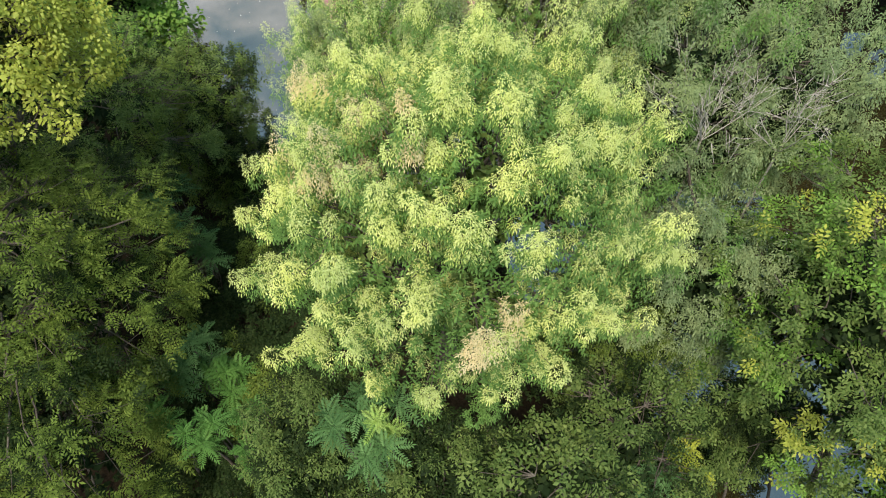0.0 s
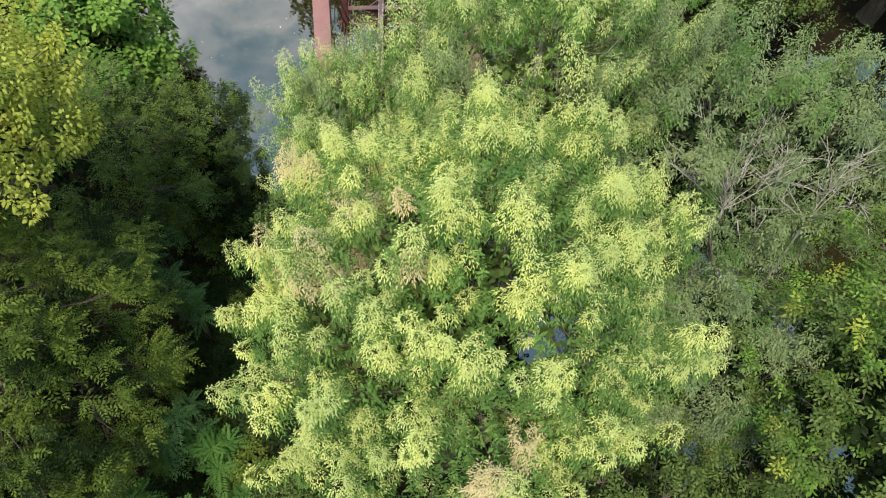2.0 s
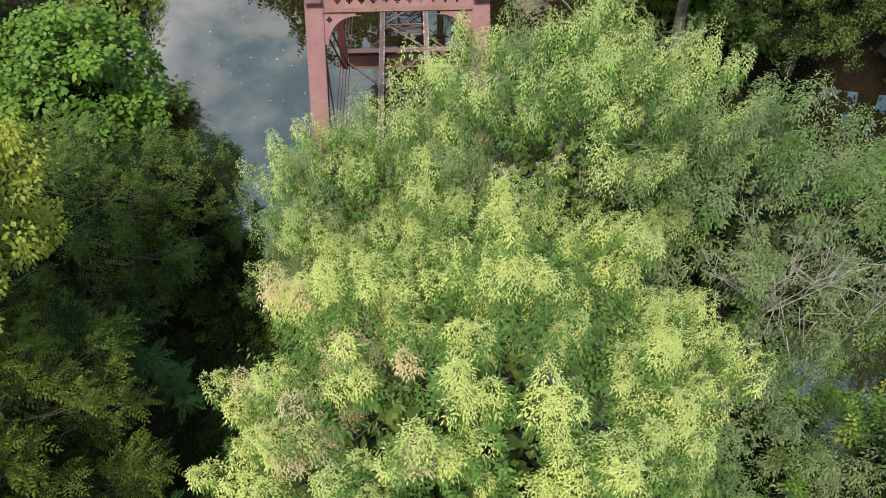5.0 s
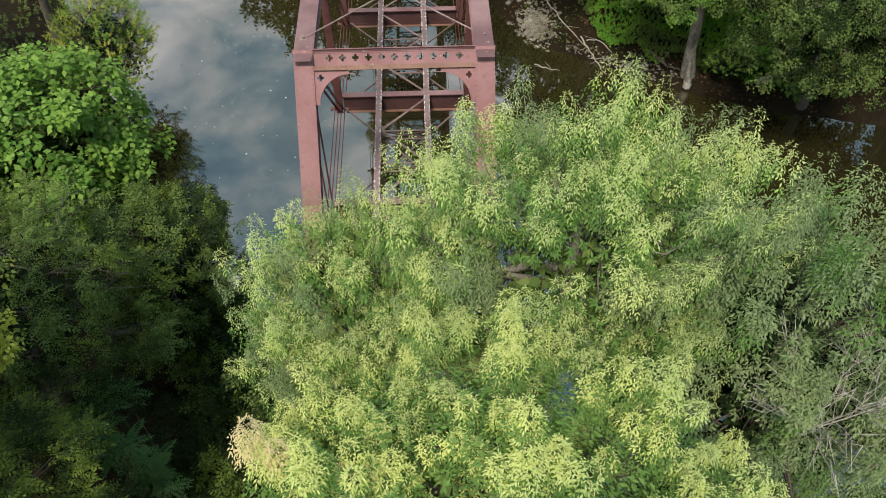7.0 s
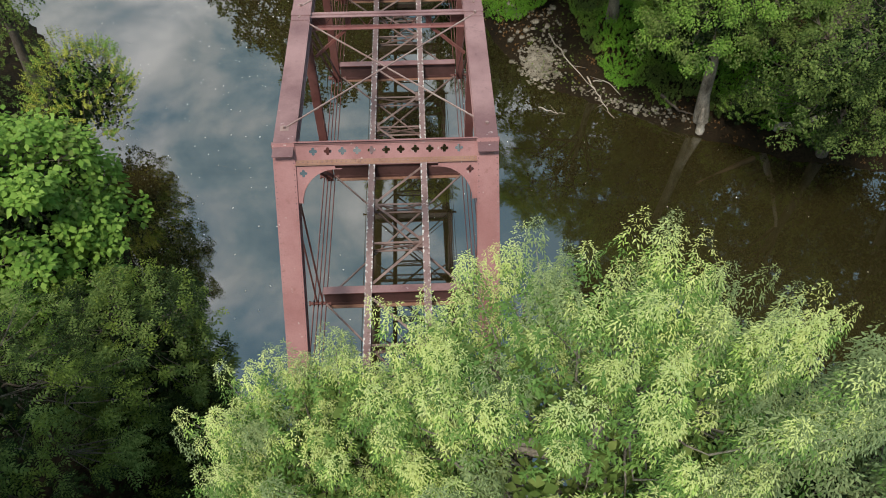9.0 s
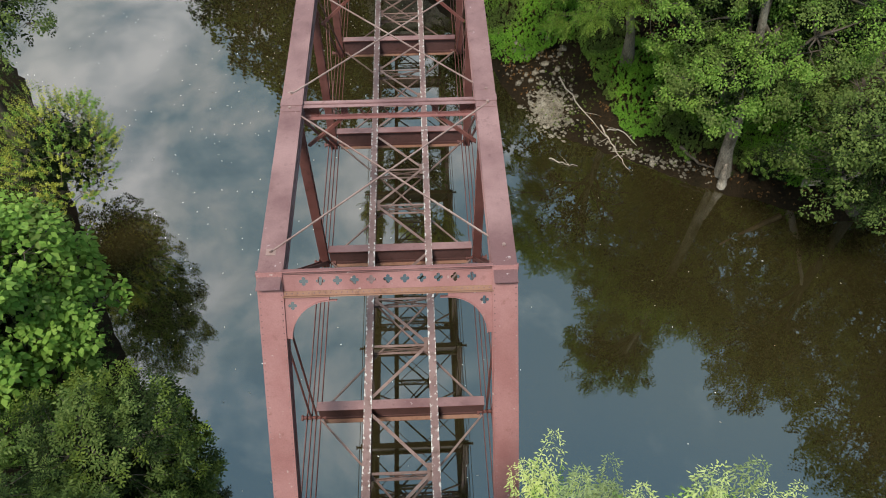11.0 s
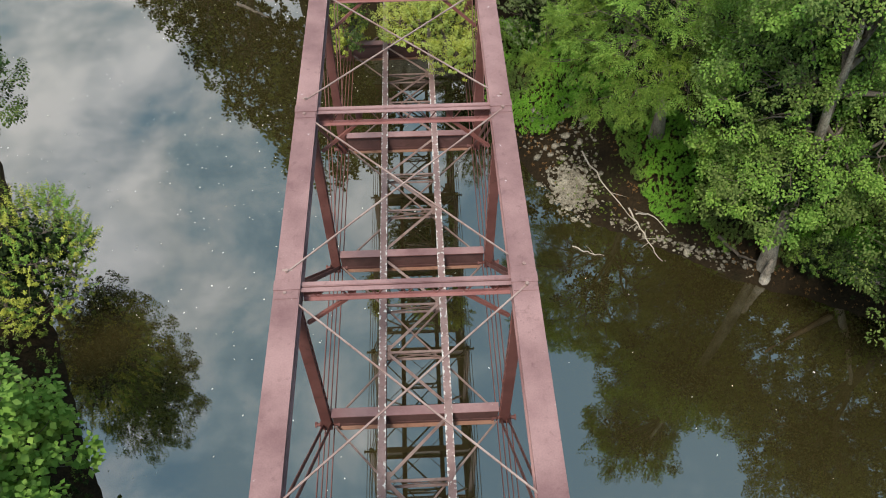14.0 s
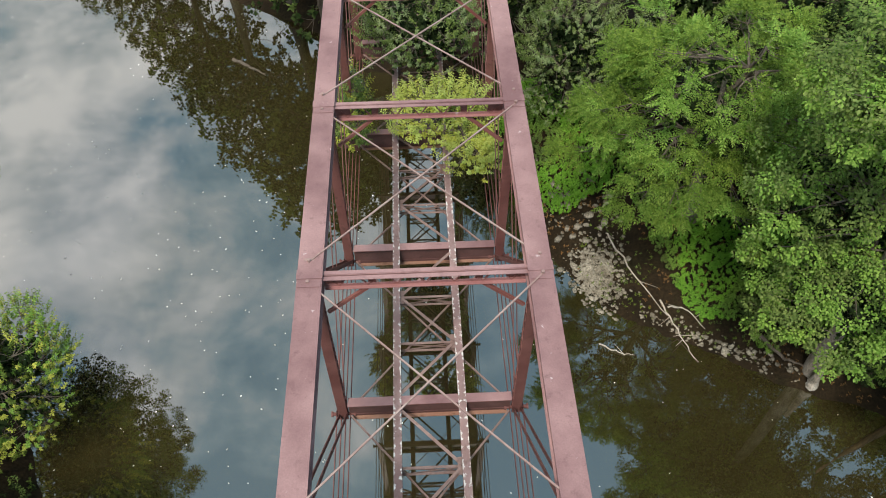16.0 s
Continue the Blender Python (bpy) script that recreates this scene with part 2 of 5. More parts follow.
STONE = rough_material("river_stone", [(0.3, (0.12, 0.10, 0.072)), (0.7, (0.34, 0.31, 0.25))], 1.7, fine=8)
CONCRETE = rough_material("stained_concrete", [(0.3, (0.26, 0.24, 0.21)), (0.7, (0.40, 0.38, 0.34))], 0.8)

FOAM, fn, fl, fp = material("pale_floating_scum")
fr = ramp(fn, fl, fn.new("ShaderNodeNewGeometry").outputs["Random Per Island"], [(0.0, (0.45, 0.42, 0.34)), (1.0, (0.85, 0.85, 0.82))])
fl.new(fr.outputs["Color"], fp.inputs["Base Color"])
fp.inputs["Roughness"].default_value = 0.8

WATER, an, al, ap = material("murky_river_water")
wt = noise_node(an, al, 0.09, 4.0)
wr = ramp(an, al, wt.outputs["Fac"], [(0.3, (0.024, 0.0195, 0.0065)), (0.7, (0.035, 0.028, 0.0095))])
al.new(wr.outputs["Color"], ap.inputs["Base Color"])
ap.inputs["Roughness"].default_value = 0.02
ap.inputs["IOR"].default_value = 2.65
wb = noise_node(an, al, 0.8, 3.0)
bw = an.new("ShaderNodeBump")
bw.inputs["Strength"].default_value, bw.inputs["Distance"].default_value = 0.02, 0.02
al.new(wb.outputs["Fac"], bw.inputs["Height"])
al.new(bw.outputs[0], ap.inputs["Normal"])


# ---- mesh helpers ----
def link_mesh(name, me, parent=None, label=""):
    ob = new(name, me)
    if parent is not None:
        ob.parent = parent
        ob.matrix_parent_inverse = parent.matrix_basis.inverted()
    if label:
        tagged(ob, label)
    return ob


def part(name, bm, mat, parent=None, label=""):
    me = bpy.data.meshes.new(name)
    bm.to_mesh(me)
    bm.free()
    me.materials.append(mat)
    return link_mesh(name, me, parent, label)


def empty(name, at, label, category, group="", kind=""):
    ob = new(name)
    ob.matrix_basis = Matrix.Translation(at)
    ob.empty_display_size = 0.3
    return tagged(ob, label, category, group, kind)


def np_mesh(name, verts, faces, mats, index=None):
    """A mesh from arrays: verts (n, 3), faces (m, 3) triangles."""
    me = bpy.data.meshes.new(name)
    nv, nf = len(verts), len(faces)
    me.vertices.add(nv)
    me.vertices.foreach_set("co", np.asarray(verts, np.float32).ravel())
    me.loops.add(nf * 3)
    me.loops.foreach_set("vertex_index", np.asarray(faces, np.int32).ravel())
    me.polygons.add(nf)
    me.polygons.foreach_set("loop_start", np.arange(0, nf * 3, 3, dtype=np.int32))
    for m in mats:
        me.materials.append(m)
    if index is not None:
        me.polygons.foreach_set("material_index", np.asarray(index, np.int32))
    me.update(calc_edges=True)
    return me


def box(bm, p, q, w, h, up=(0, 0, 1)):
    """A straight bar from p to q, w wide and h deep (along up)."""
    p, q = Vector(p), Vector(q)
    d = (q - p).normalized()
    s = d.cross(Vector(up))
    if s.length < 1e-4:
        s = d.cross(Vector((1, 0, 0)))
    s.normalize()
    u = s.cross(d).normalized()
    vs = [bm.verts.new(e + s * (a * w / 2) + u * (b * h / 2)) for e in (p, q) for a, b in ((-1, -1), (1, -1), (1, 1), (-1, 1))]
    for f in ((3, 2, 1, 0), (4, 5, 6, 7), (0, 1, 5, 4), (1, 2, 6, 5), (2, 3, 7, 6), (3, 0, 4, 7)):
        bm.faces.new([vs[k] for k in f])


def ibeam(bm, p, q, w, h, t=0.03, up=(0, 0, 1)):
    u = Vector(up)
    p, q = Vector(p), Vector(q)
    box(bm, p + u * (h / 2 - t / 2), q + u * (h / 2 - t / 2), w, t, up)
    box(bm, p - u * (h / 2 - t / 2), q - u * (h / 2 - t / 2), w, t, up)
    box(bm, p, q, t * 0.8, h - 2 * t, up)


def rod(bm, p, q, r, sides=6):
    p, q = Vector(p), Vector(q)
    d = (q - p).normalized()
    s = d.orthogonal().normalized()
    u = d.cross(s)
    rings = [[bm.verts.new(e + (s * math.cos(a) + u * math.sin(a)) * r) for a in [2 * math.pi * k / sides for k in range(sides)]] for e in (p, q)]
    for k in range(sides):
        j = (k + 1) % sides
        bm.faces.new((rings[0][k], rings[0][j], rings[1][j], rings[1][k]))
    bm.faces.new(rings[0][::-1])
    bm.faces.new(rings[1])


def unit(v):
    return v / np.maximum(np.linalg.norm(v, axis=-1, keepdims=True), 1e-6)


def tube_arrays(paths, sides=7):
    """Tapered tubes along polylines [(points (k, 3), radii (k))], as one set of arrays."""
    V, F, base = [], [], 0
    ang = np.linspace(0, 2 * np.pi, sides, endpoint=False)
    for pts, rad in paths:
        pts, rad = np.asarray(pts, float), np.asarray(rad, float)
        t = unit(np.gradient(pts, axis=0))
        ref = np.array([0.0, 0.0, 1.0]) if abs(t[0][2]) < 0.8 else np.array([1.0, 0.0, 0.0])
        s = unit(np.cross(t, ref))
        u = np.cross(t, s)
        ring = pts[:, None, :] + (np.cos(ang)[None, :, None] * s[:, None, :] + np.sin(ang)[None, :, None] * u[:, None, :]) * rad[:, None, None]
        k = len(pts)
        V.append(ring.reshape(-1, 3))
        i, j = np.meshgrid(np.arange(k - 1), np.arange(sides), indexing="ij")
        a, b = base + i * sides + j, base + i * sides + (j + 1) % sides
        c, d = a + sides, b + sides
        F.append(np.stack([a, b, d], -1).reshape(-1, 3))
        F.append(np.stack([a, d, c], -1).reshape(-1, 3))
        base += k * sides
    return np.concatenate(V), np.concatenate(F)


# ---- lie of the land ----
NEAR_X = [-400, -90, -40, -24, -18, -14, -10, -6, -2, 3, 7, 10, 13, 18, 30, 90, 400]
NEAR_Y = [300, 125, 76, 56, 45, 37, 30.5, 26, 23.5, 21.8, 18, 13.5, 9, 2, -12, -60, -300]
FAR_X = [-400, -90, -40, -20, -12, -6.5, 0, 4.5, 6.5, 9, 12, 17, 22, 28, 40, 90, 400]
FAR_Y = [380, 172, 105, 84.5, 77.6, 74.0, 67.5, 60, 54, 50.6, 48.6, 45.6, 43.4, 42.0, 39, 20, -120]


def ground_height(x, y):
    x, y = np.asarray(x, float), np.asarray(y, float)
    near = (np.interp(x, NEAR_X, NEAR_Y) - y) * 0.72
    far = (y - np.interp(x, FAR_X, FAR_Y)) * 0.85
    gravel = np.exp(-((x - 8.0) / 2.6) ** 2)
    d = np.maximum(near, far / (1 + 3.0 * gravel))
    h = np.where(d < 0, np.maximum(d * 0.5, -2.0), 1.7 * (1 - np.exp(-d / 1.7)) + np.minimum(d, 60) * 0.03)
    side = np.maximum(np.abs(x) - 3.2, 0)
    bank = 8.3 - side / 1.15
    bank = np.minimum(bank, np.where(side > 0.8, np.maximum(d, 0) * 1.1 + 0.2, 99.0))
    ends = np.maximum(np.minimum(21.0 - y, 12), np.minimum(y - 73.6, 12)) * 1.6 + 6.5
    bank = np.minimum(bank, ends)
    h = np.where((ends > 0) & (bank > h) & ((side < 0.8) | (d > 0)), bank, h)
    wob = 0.16 * np.sin(x * 0.9 + 1.3 * np.sin(y * 0.5)) + 0.12 * np.sin(y * 1.1 + x * 0.4)
    return h + np.where(h > 0.25, wob, wob * 0.15)


gx = np.concatenate([np.array([-2500, -900, -400, -200, -120, -80]), np.arange(-60, 60.1, 0.9), np.array([80, 120, 200, 400, 900, 2500])])
gy = np.concatenate([np.array([-2500, -900, -400, -150, -70]), np.arange(-40, 112.1, 0.9), np.array([140, 200, 400, 900, 2500])])
X, Y = np.meshgrid(gx, gy, indexing="ij")
GV = np.stack([X, Y, ground_height(X, Y)], -1).reshape(-1, 3)
ii, jj = np.meshgrid(np.arange(len(gx) - 1), np.arange(len(gy) - 1), indexing="ij")
a0 = ii * len(gy) + jj
GF = np.concatenate([np.stack([a0, a0 + len(gy), a0 + len(gy) + 1], -1).reshape(-1, 3), np.stack([a0, a0 + len(gy) + 1, a0 + 1], -1).reshape(-1, 3)])
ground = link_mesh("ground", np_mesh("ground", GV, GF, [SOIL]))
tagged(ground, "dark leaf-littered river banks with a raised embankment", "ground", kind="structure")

bm = bmesh.new()
wv = [bm.verts.new(c) for c in ((-600, -500, 0), (600, -500, 0), (600, 600, 0), (-600, 600, 0))]
bm.faces.new(wv)
water = tagged(part("water", bm, WATER), "still murky green-brown river reflecting clouds and trees", "river", kind="structure")

# ---- truss bridge ----
HALF, PANEL, Y0, NP = 2.83, 6.3, 22.15, 8
ZT, ZB, ZF = 16.02, 8.45, 9.22          # chord axis, bottom pins, top of the floor steel
CW, CH = 0.62, 0.46
node = [Y0 + PANEL * k for k in range(NP + 1)]
bridge = empty("truss_bridge", (0, Y0, ZB), "old pin-connected steel truss bridge in faded red paint", "bridge")


def bpart(name, bm, mat, label="", parent=None):
    return part(name, bm, mat, parent or bridge, label)


def box_chord(bm, p, q, up):
    """A built-up box: cover plate proud of two webs, open below with batten plates."""
    p, q, u = Vector(p), Vector(q), Vector(up)
    d = (q - p).normalized()
    box(bm, p + u * CH / 2, q + u * CH / 2, CW, 0.03, up)
    for s in (-1, 1):
        o = Vector((s * (CW / 2 - 0.07), 0, 0))
        box(bm, p + o, q + o, 0.03, CH - 0.03, up)
        o2 = Vector((s * (CW / 2 - 0.035), 0, 0))
        box(bm, p + o2 - u * (CH / 2 - 0.015), q + o2 - u * (CH / 2 - 0.015), 0.07, 0.03, up)
        box(bm, p + o2 + u * (CH / 2 - 0.035), q + o2 + u * (CH / 2 - 0.035), 0.07, 0.03, up)
    n = max(2, int((q - p).length / 0.9))
    for k in range(n + 1):
        c = p + (q - p) * (k / n) - u * (CH / 2 + 0.005)
        box(bm, c - d * 0.12, c + d * 0.12, CW - 0.1, 0.015, up)


for s in (-1, 1):
    bm = bmesh.new()
    box_chord(bm, (s * HALF, node[1] - 0.1, ZT), (s * HALF, node[NP - 1] + 0.1, ZT), (0, 0, 1))
    for k in range(1, NP):
        box(bm, (s * HALF, node[k] - 0.5, ZT + CH / 2 + 0.025), (s * HALF, node[k] + 0.3, ZT + CH / 2 + 0.025), CW - 0.05, 0.018)
    bpart("top_chord", bm, PINK, "broad box-section top chord, chalky faded red")
    for a, b in ((0, 1), (NP, NP - 1)):
        lo, hi = Vector((s * HALF, node[a], ZB)), Vector((s * HALF, node[b], ZT))
        d = (hi - lo).normalized()
        up = Vector((1, 0, 0)).cross(d).normalized()
        up = up if up.z > 0 else -up
        bm = bmesh.new()
        box_chord(bm, lo, hi + d * 0.24, up)
        # splice plate under the cap
        box(bm, hi - d * 0.22 + up * (CH / 2 + 0.022), hi + d * 0.2 + up * (CH / 2 + 0.022), CW - 0.02, 0.010, up)
        bpart("end_post", bm, PORTAL, "inclined box-section end post")

# rivet heads along the chord and post edges
RV, RF = [], []


def rivet_row(p, q, step, up, r=0.021):
    p, q, up = np.array(p, float), np.array(q, float), np.array(up, float)
    n = int(np.linalg.norm(q - p) / step)
    s = unit(np.cross(q - p, up)[None])[0]
    t = unit((q - p)[None])[0]
    for k in range(n + 1):
        c = p + (q - p) * k / max(n, 1)
        b = len(RV)
        for a in range(5):
            an_ = a * 2 * math.pi / 5
            RV.append(c + (s * math.cos(an_) + t * math.sin(an_)) * r)
        RV.append(c + up * r * 0.8)
        for a in range(5):
            RF.append((b + a, b + (a + 1) % 5, b + 5))


for s in (-1, 1):
    for o in (-CW / 2 + 0.05, CW / 2 - 0.05):
        rivet_row((s * HALF + o, node[1], ZT + CH / 2 + 0.016), (s * HALF + o, node[NP - 1], ZT + CH / 2 + 0.016), 0.16, (0, 0, 1))
        lo, hi = np.array((s * HALF + o, node[0], ZB)), np.array((s * HALF + o, node[1], ZT))
        t = unit((hi - lo)[None])[0]
        up = np.array((0, -t[2], t[1]))
        up = up if up[2] > 0 else -up
        rivet_row(lo + up * (CH / 2 + 0.016), hi + up * (CH / 2 + 0.016), 0.16, up)
    for k in range(1, NP):
        for dx in (-0.2, -0.07, 0.07, 0.2):
            rivet_row((s * HALF + dx, node[k] - 0.46, ZT + CH / 2 + 0.035), (s * HALF + dx, node[k] + 0.26, ZT + CH / 2 + 0.035), 0.11, (0, 0, 1))


def quatrefoil_outline(cx, cy, r):
    """The outline of a four-lobed hole, counter-clockwise."""
    pts = []
    for lobe in range(4):
        a0 = lobe * math.pi / 2
        lx, ly = cx + math.cos(a0) * r * 0.58, cy + math.sin(a0) * r * 0.58
        for k in range(-3, 4):
            a = a0 + k * math.radians(38)
            pts.append((lx + math.cos(a) * r * 0.40, ly + math.sin(a) * r * 0.40))
    return pts


def plate_with_holes(outline, holes, to_world, thick, normal):
    """A plate cut through by holes: outline and holes are 2D loops."""
    bm = bmesh.new()
    edges = []
    for loop in [outline] + holes:
        vs = [bm.verts.new((x, y, 0)) for x, y in loop]
        edges += [bm.edges.new((vs[k], vs[(k + 1) % len(vs)])) for k in range(len(vs))]
    bmesh.ops.triangle_fill(bm, use_beauty=True, edges=edges)
    out = bmesh.ops.extrude_face_region(bm, geom=bm.faces[:])
    moved = [g for g in out["geom"] if isinstance(g, bmesh.types.BMVert)]
    for v in moved:
        v.co.z = thick
    bmesh.ops.recalc_face_normals(bm, faces=bm.faces[:])
    for v in bm.verts:
        v.co = to_world(v.co)
    return bm


for hip, foot in ((1, 0), (NP - 1, NP)):
    top = Vector((0, node[hip], ZT))
    dn = (Vector((0, node[foot], ZB)) - top).normalized()
    nrm = Vector((1, 0, 0)).cross(dn)
    nrm = nrm if nrm.z > 0 else -nrm
    portal = tagged(link_mesh("portal_frame", bpy.data.meshes.new("portal_frame"), bridge), "portal plate pierced by a row of four-lobed holes")
    org = top + nrm * (CH / 2 - 0.07) - dn * 0.25

    def place(v, org=org, dn=dn, nrm=nrm):
        return org + Vector((1, 0, 0)) * v.x + dn * v.y + nrm * v.z

    wi = HALF - CW / 2 + 0.03
    holes = [quatrefoil_outline(-2.03 + 0.406 * k, 0.27, 0.115) for k in range(11)]
    bpart("web_plate", plate_with_holes([(-wi, 0.0), (wi, 0.0), (wi, 0.62), (-wi, 0.62)], holes, place, 0.025, nrm), PORTAL, "", portal)
    for s in (-1, 1):
        arc = [(s * (wi - 0.16 - 0.95 * (1 - math.cos(a))), 0.64 + 0.95 * (1 - math.sin(a)) + 0.12) for a in [math.pi / 2 * k / 8 for k in range(9)]]
        loop = [(s * wi, 0.63), (s * wi, 1.70)] + arc + [(s * (wi - 1.11), 0.63)]
        if s < 0:
            loop = loop[::-1]
        bpart("corner_bracket", plate_with_holes(loop, [quatrefoil_outline(s * (wi - 0.22), 0.87, 0.11)], place, 0.025, nrm), PORTAL, "", portal)
        bm = bmesh.new()
        rim = [(s * (wi - 0.16), 1.70)] + arc + [(s * (wi - 1.3), 0.76)]
        for (ax, ay), (bx, by) in zip(rim, rim[1:]):
            box(bm, place(Vector((ax, ay, 0.012))), place(Vector((bx, by, 0.012))), 0.14, 0.02, up=dn if abs(by - ay) < abs(bx - ax) else (1, 0, 0))
        bpart("bracket_rim", bm, PORTAL, "", portal)
    for name, yy, ww, lip, mat in (("upper_flange", 0.0, 0.26, 0.06, PORTAL), ("lower_flange", 0.63, 0.24, -0.07, RUST)):
        bm = bmesh.new()
        box(bm, place(Vector((-wi, yy, 0.012))), place(Vector((wi, yy, 0.012))), 0.025, ww, up=nrm)
        box(bm, place(Vector((-wi, yy + lip, 0.04))), place(Vector((wi, yy + lip, 0.04))), 0.12, 0.015, up=nrm)
        bpart(name, bm, mat, "", portal)
        rivet_row(place(Vector((-wi + 0.1, yy + lip, 0.05))), place(Vector((wi - 0.1, yy + lip, 0.05))), 0.13, nrm)
    # cap plate lying over the hip, its lip turned down in front
    bm = bmesh.new()
    cap = Vector((0, node[hip], ZT + CH / 2 + 0.05))
    out = -1 if foot < hip else 1
    wc = HALF + CW / 2 + 0.03
    box(bm, cap, cap + Vector((wc, 0, 0)), 0.12, 0.024)
    box(bm, cap, cap - Vector((wc, 0, 0)), 0.12, 0.024)
    box(bm, cap + Vector((-wc, out * 0.05, -0.05)), cap + Vector((wc, out * 0.05, -0.05)), 0.022, 0.11)
    bpart("cap_plate", bm, PINK, "", portal)
riv = link_mesh("rivets", np_mesh("rivets", np.array(RV), np.array(RF), [PINK]), bridge, "rows of rivet heads")
riv["kind"] = "stuff"

# top struts, sway bracing, top laterals
for k in range(2, NP - 1):
    y = node[k]
    strut = tagged(link_mesh("top_strut", bpy.data.meshes.new("top_strut"), bridge), "latticed cross strut between the top chords")
    bm = bmesh.new()
    wi = HALF - CW / 2 + 0.02
    zt = ZT + CH / 2 - 0.06
    for s in (-1, 1):
        box(bm, (s * HALF, y - 0.26, ZT + CH / 2 + 0.044), (s * HALF, y + 0.02, ZT + CH / 2 + 0.044), CW + 0.02, 0.02)
    for dy in (-0.09, 0.09):
        box(bm, (-wi, y - 0.12 + dy, zt), (wi, y - 0.12 + dy, zt), 0.11, 0.022)
        box(bm, (-wi, y - 0.12 + dy * 0.3, zt - 0.05), (wi, y - 0.12 + dy * 0.3, zt - 0.05), 0.018, 0.09)
    bpart("upper_angle", bm, PINK, "", strut)
    bm = bmesh.new()
    zl = ZT - 0.42
    box(bm, (-wi, y - 0.05, zl), (wi, y - 0.05, zl), 0.13, 0.02)
    box(bm, (-wi, y - 0.01, zl + 0.05), (wi, y - 0.01, zl + 0.05), 0.02, 0.10)
    bpart("lower_angle", bm, PORTAL, "", strut)
    bm = bmesh.new()
    n = 14
    for j in range(n):
        xa, xb = -wi + 2 * wi * j / n, -wi + 2 * wi * (j + 1) / n
        za, zb = (zl + 0.03, zt - 0.04) if j % 2 else (zt - 0.04, zl + 0.03)
        box(bm, (xa, y, za), (xb, y, zb), 0.012, 0.06, up=(0, 1, 0))
    for s in (-1, 1):
        box(bm, (s * wi, y + 0.012, (zl + zt) / 2), (s * (wi - 0.45), y + 0.012, (zl + zt) / 2), 0.014, zt - zl - 0.06)
        box(bm, (s * 1.45, y + 0.014, (zl + zt) / 2), (s * 1.25, y + 0.014, (zl + zt) / 2), 0.014, zt - zl - 0.06)
    bpart("lacing", bm, RED, "", strut)["kind"] = "stuff"
    for s in (-1, 1):
        bm = bmesh.new()
        box(bm, (s * 1.4, y, zl - 0.02), (s * (wi + 0.05), y, zl - 1.15), 0.09, 0.09)
        bpart("knee_brace", bm, RED, "", strut)
for k in range(1, NP - 1):
    for s in (-1, 1):
        bm = bmesh.new()
        z = ZT + CH / 2 + 0.03 - (0.05 if s > 0 else 0.0)
        ya, yb = node[k] + (0.66 if k == 1 else 0.28), node[k + 1] - 0.34
        box(bm, (s * (HALF + 0.04), ya, z), (-s * (HALF + 0.04), yb, z), 0.04, 0.035)
        for xx, yy in ((s * (HALF + 0.04), ya), (-s * (HALF + 0.04), yb)):
            rod(bm, (xx, yy, z - 0.02), (xx, yy, z + 0.09), 0.045)
            box(bm, (xx - 0.12, yy, z - 0.012), (xx + 0.12, yy, z - 0.012), 0.2, 0.02)
        bpart("top_lateral_rod", bm, LATERAL, "thin diagonal brace bar")

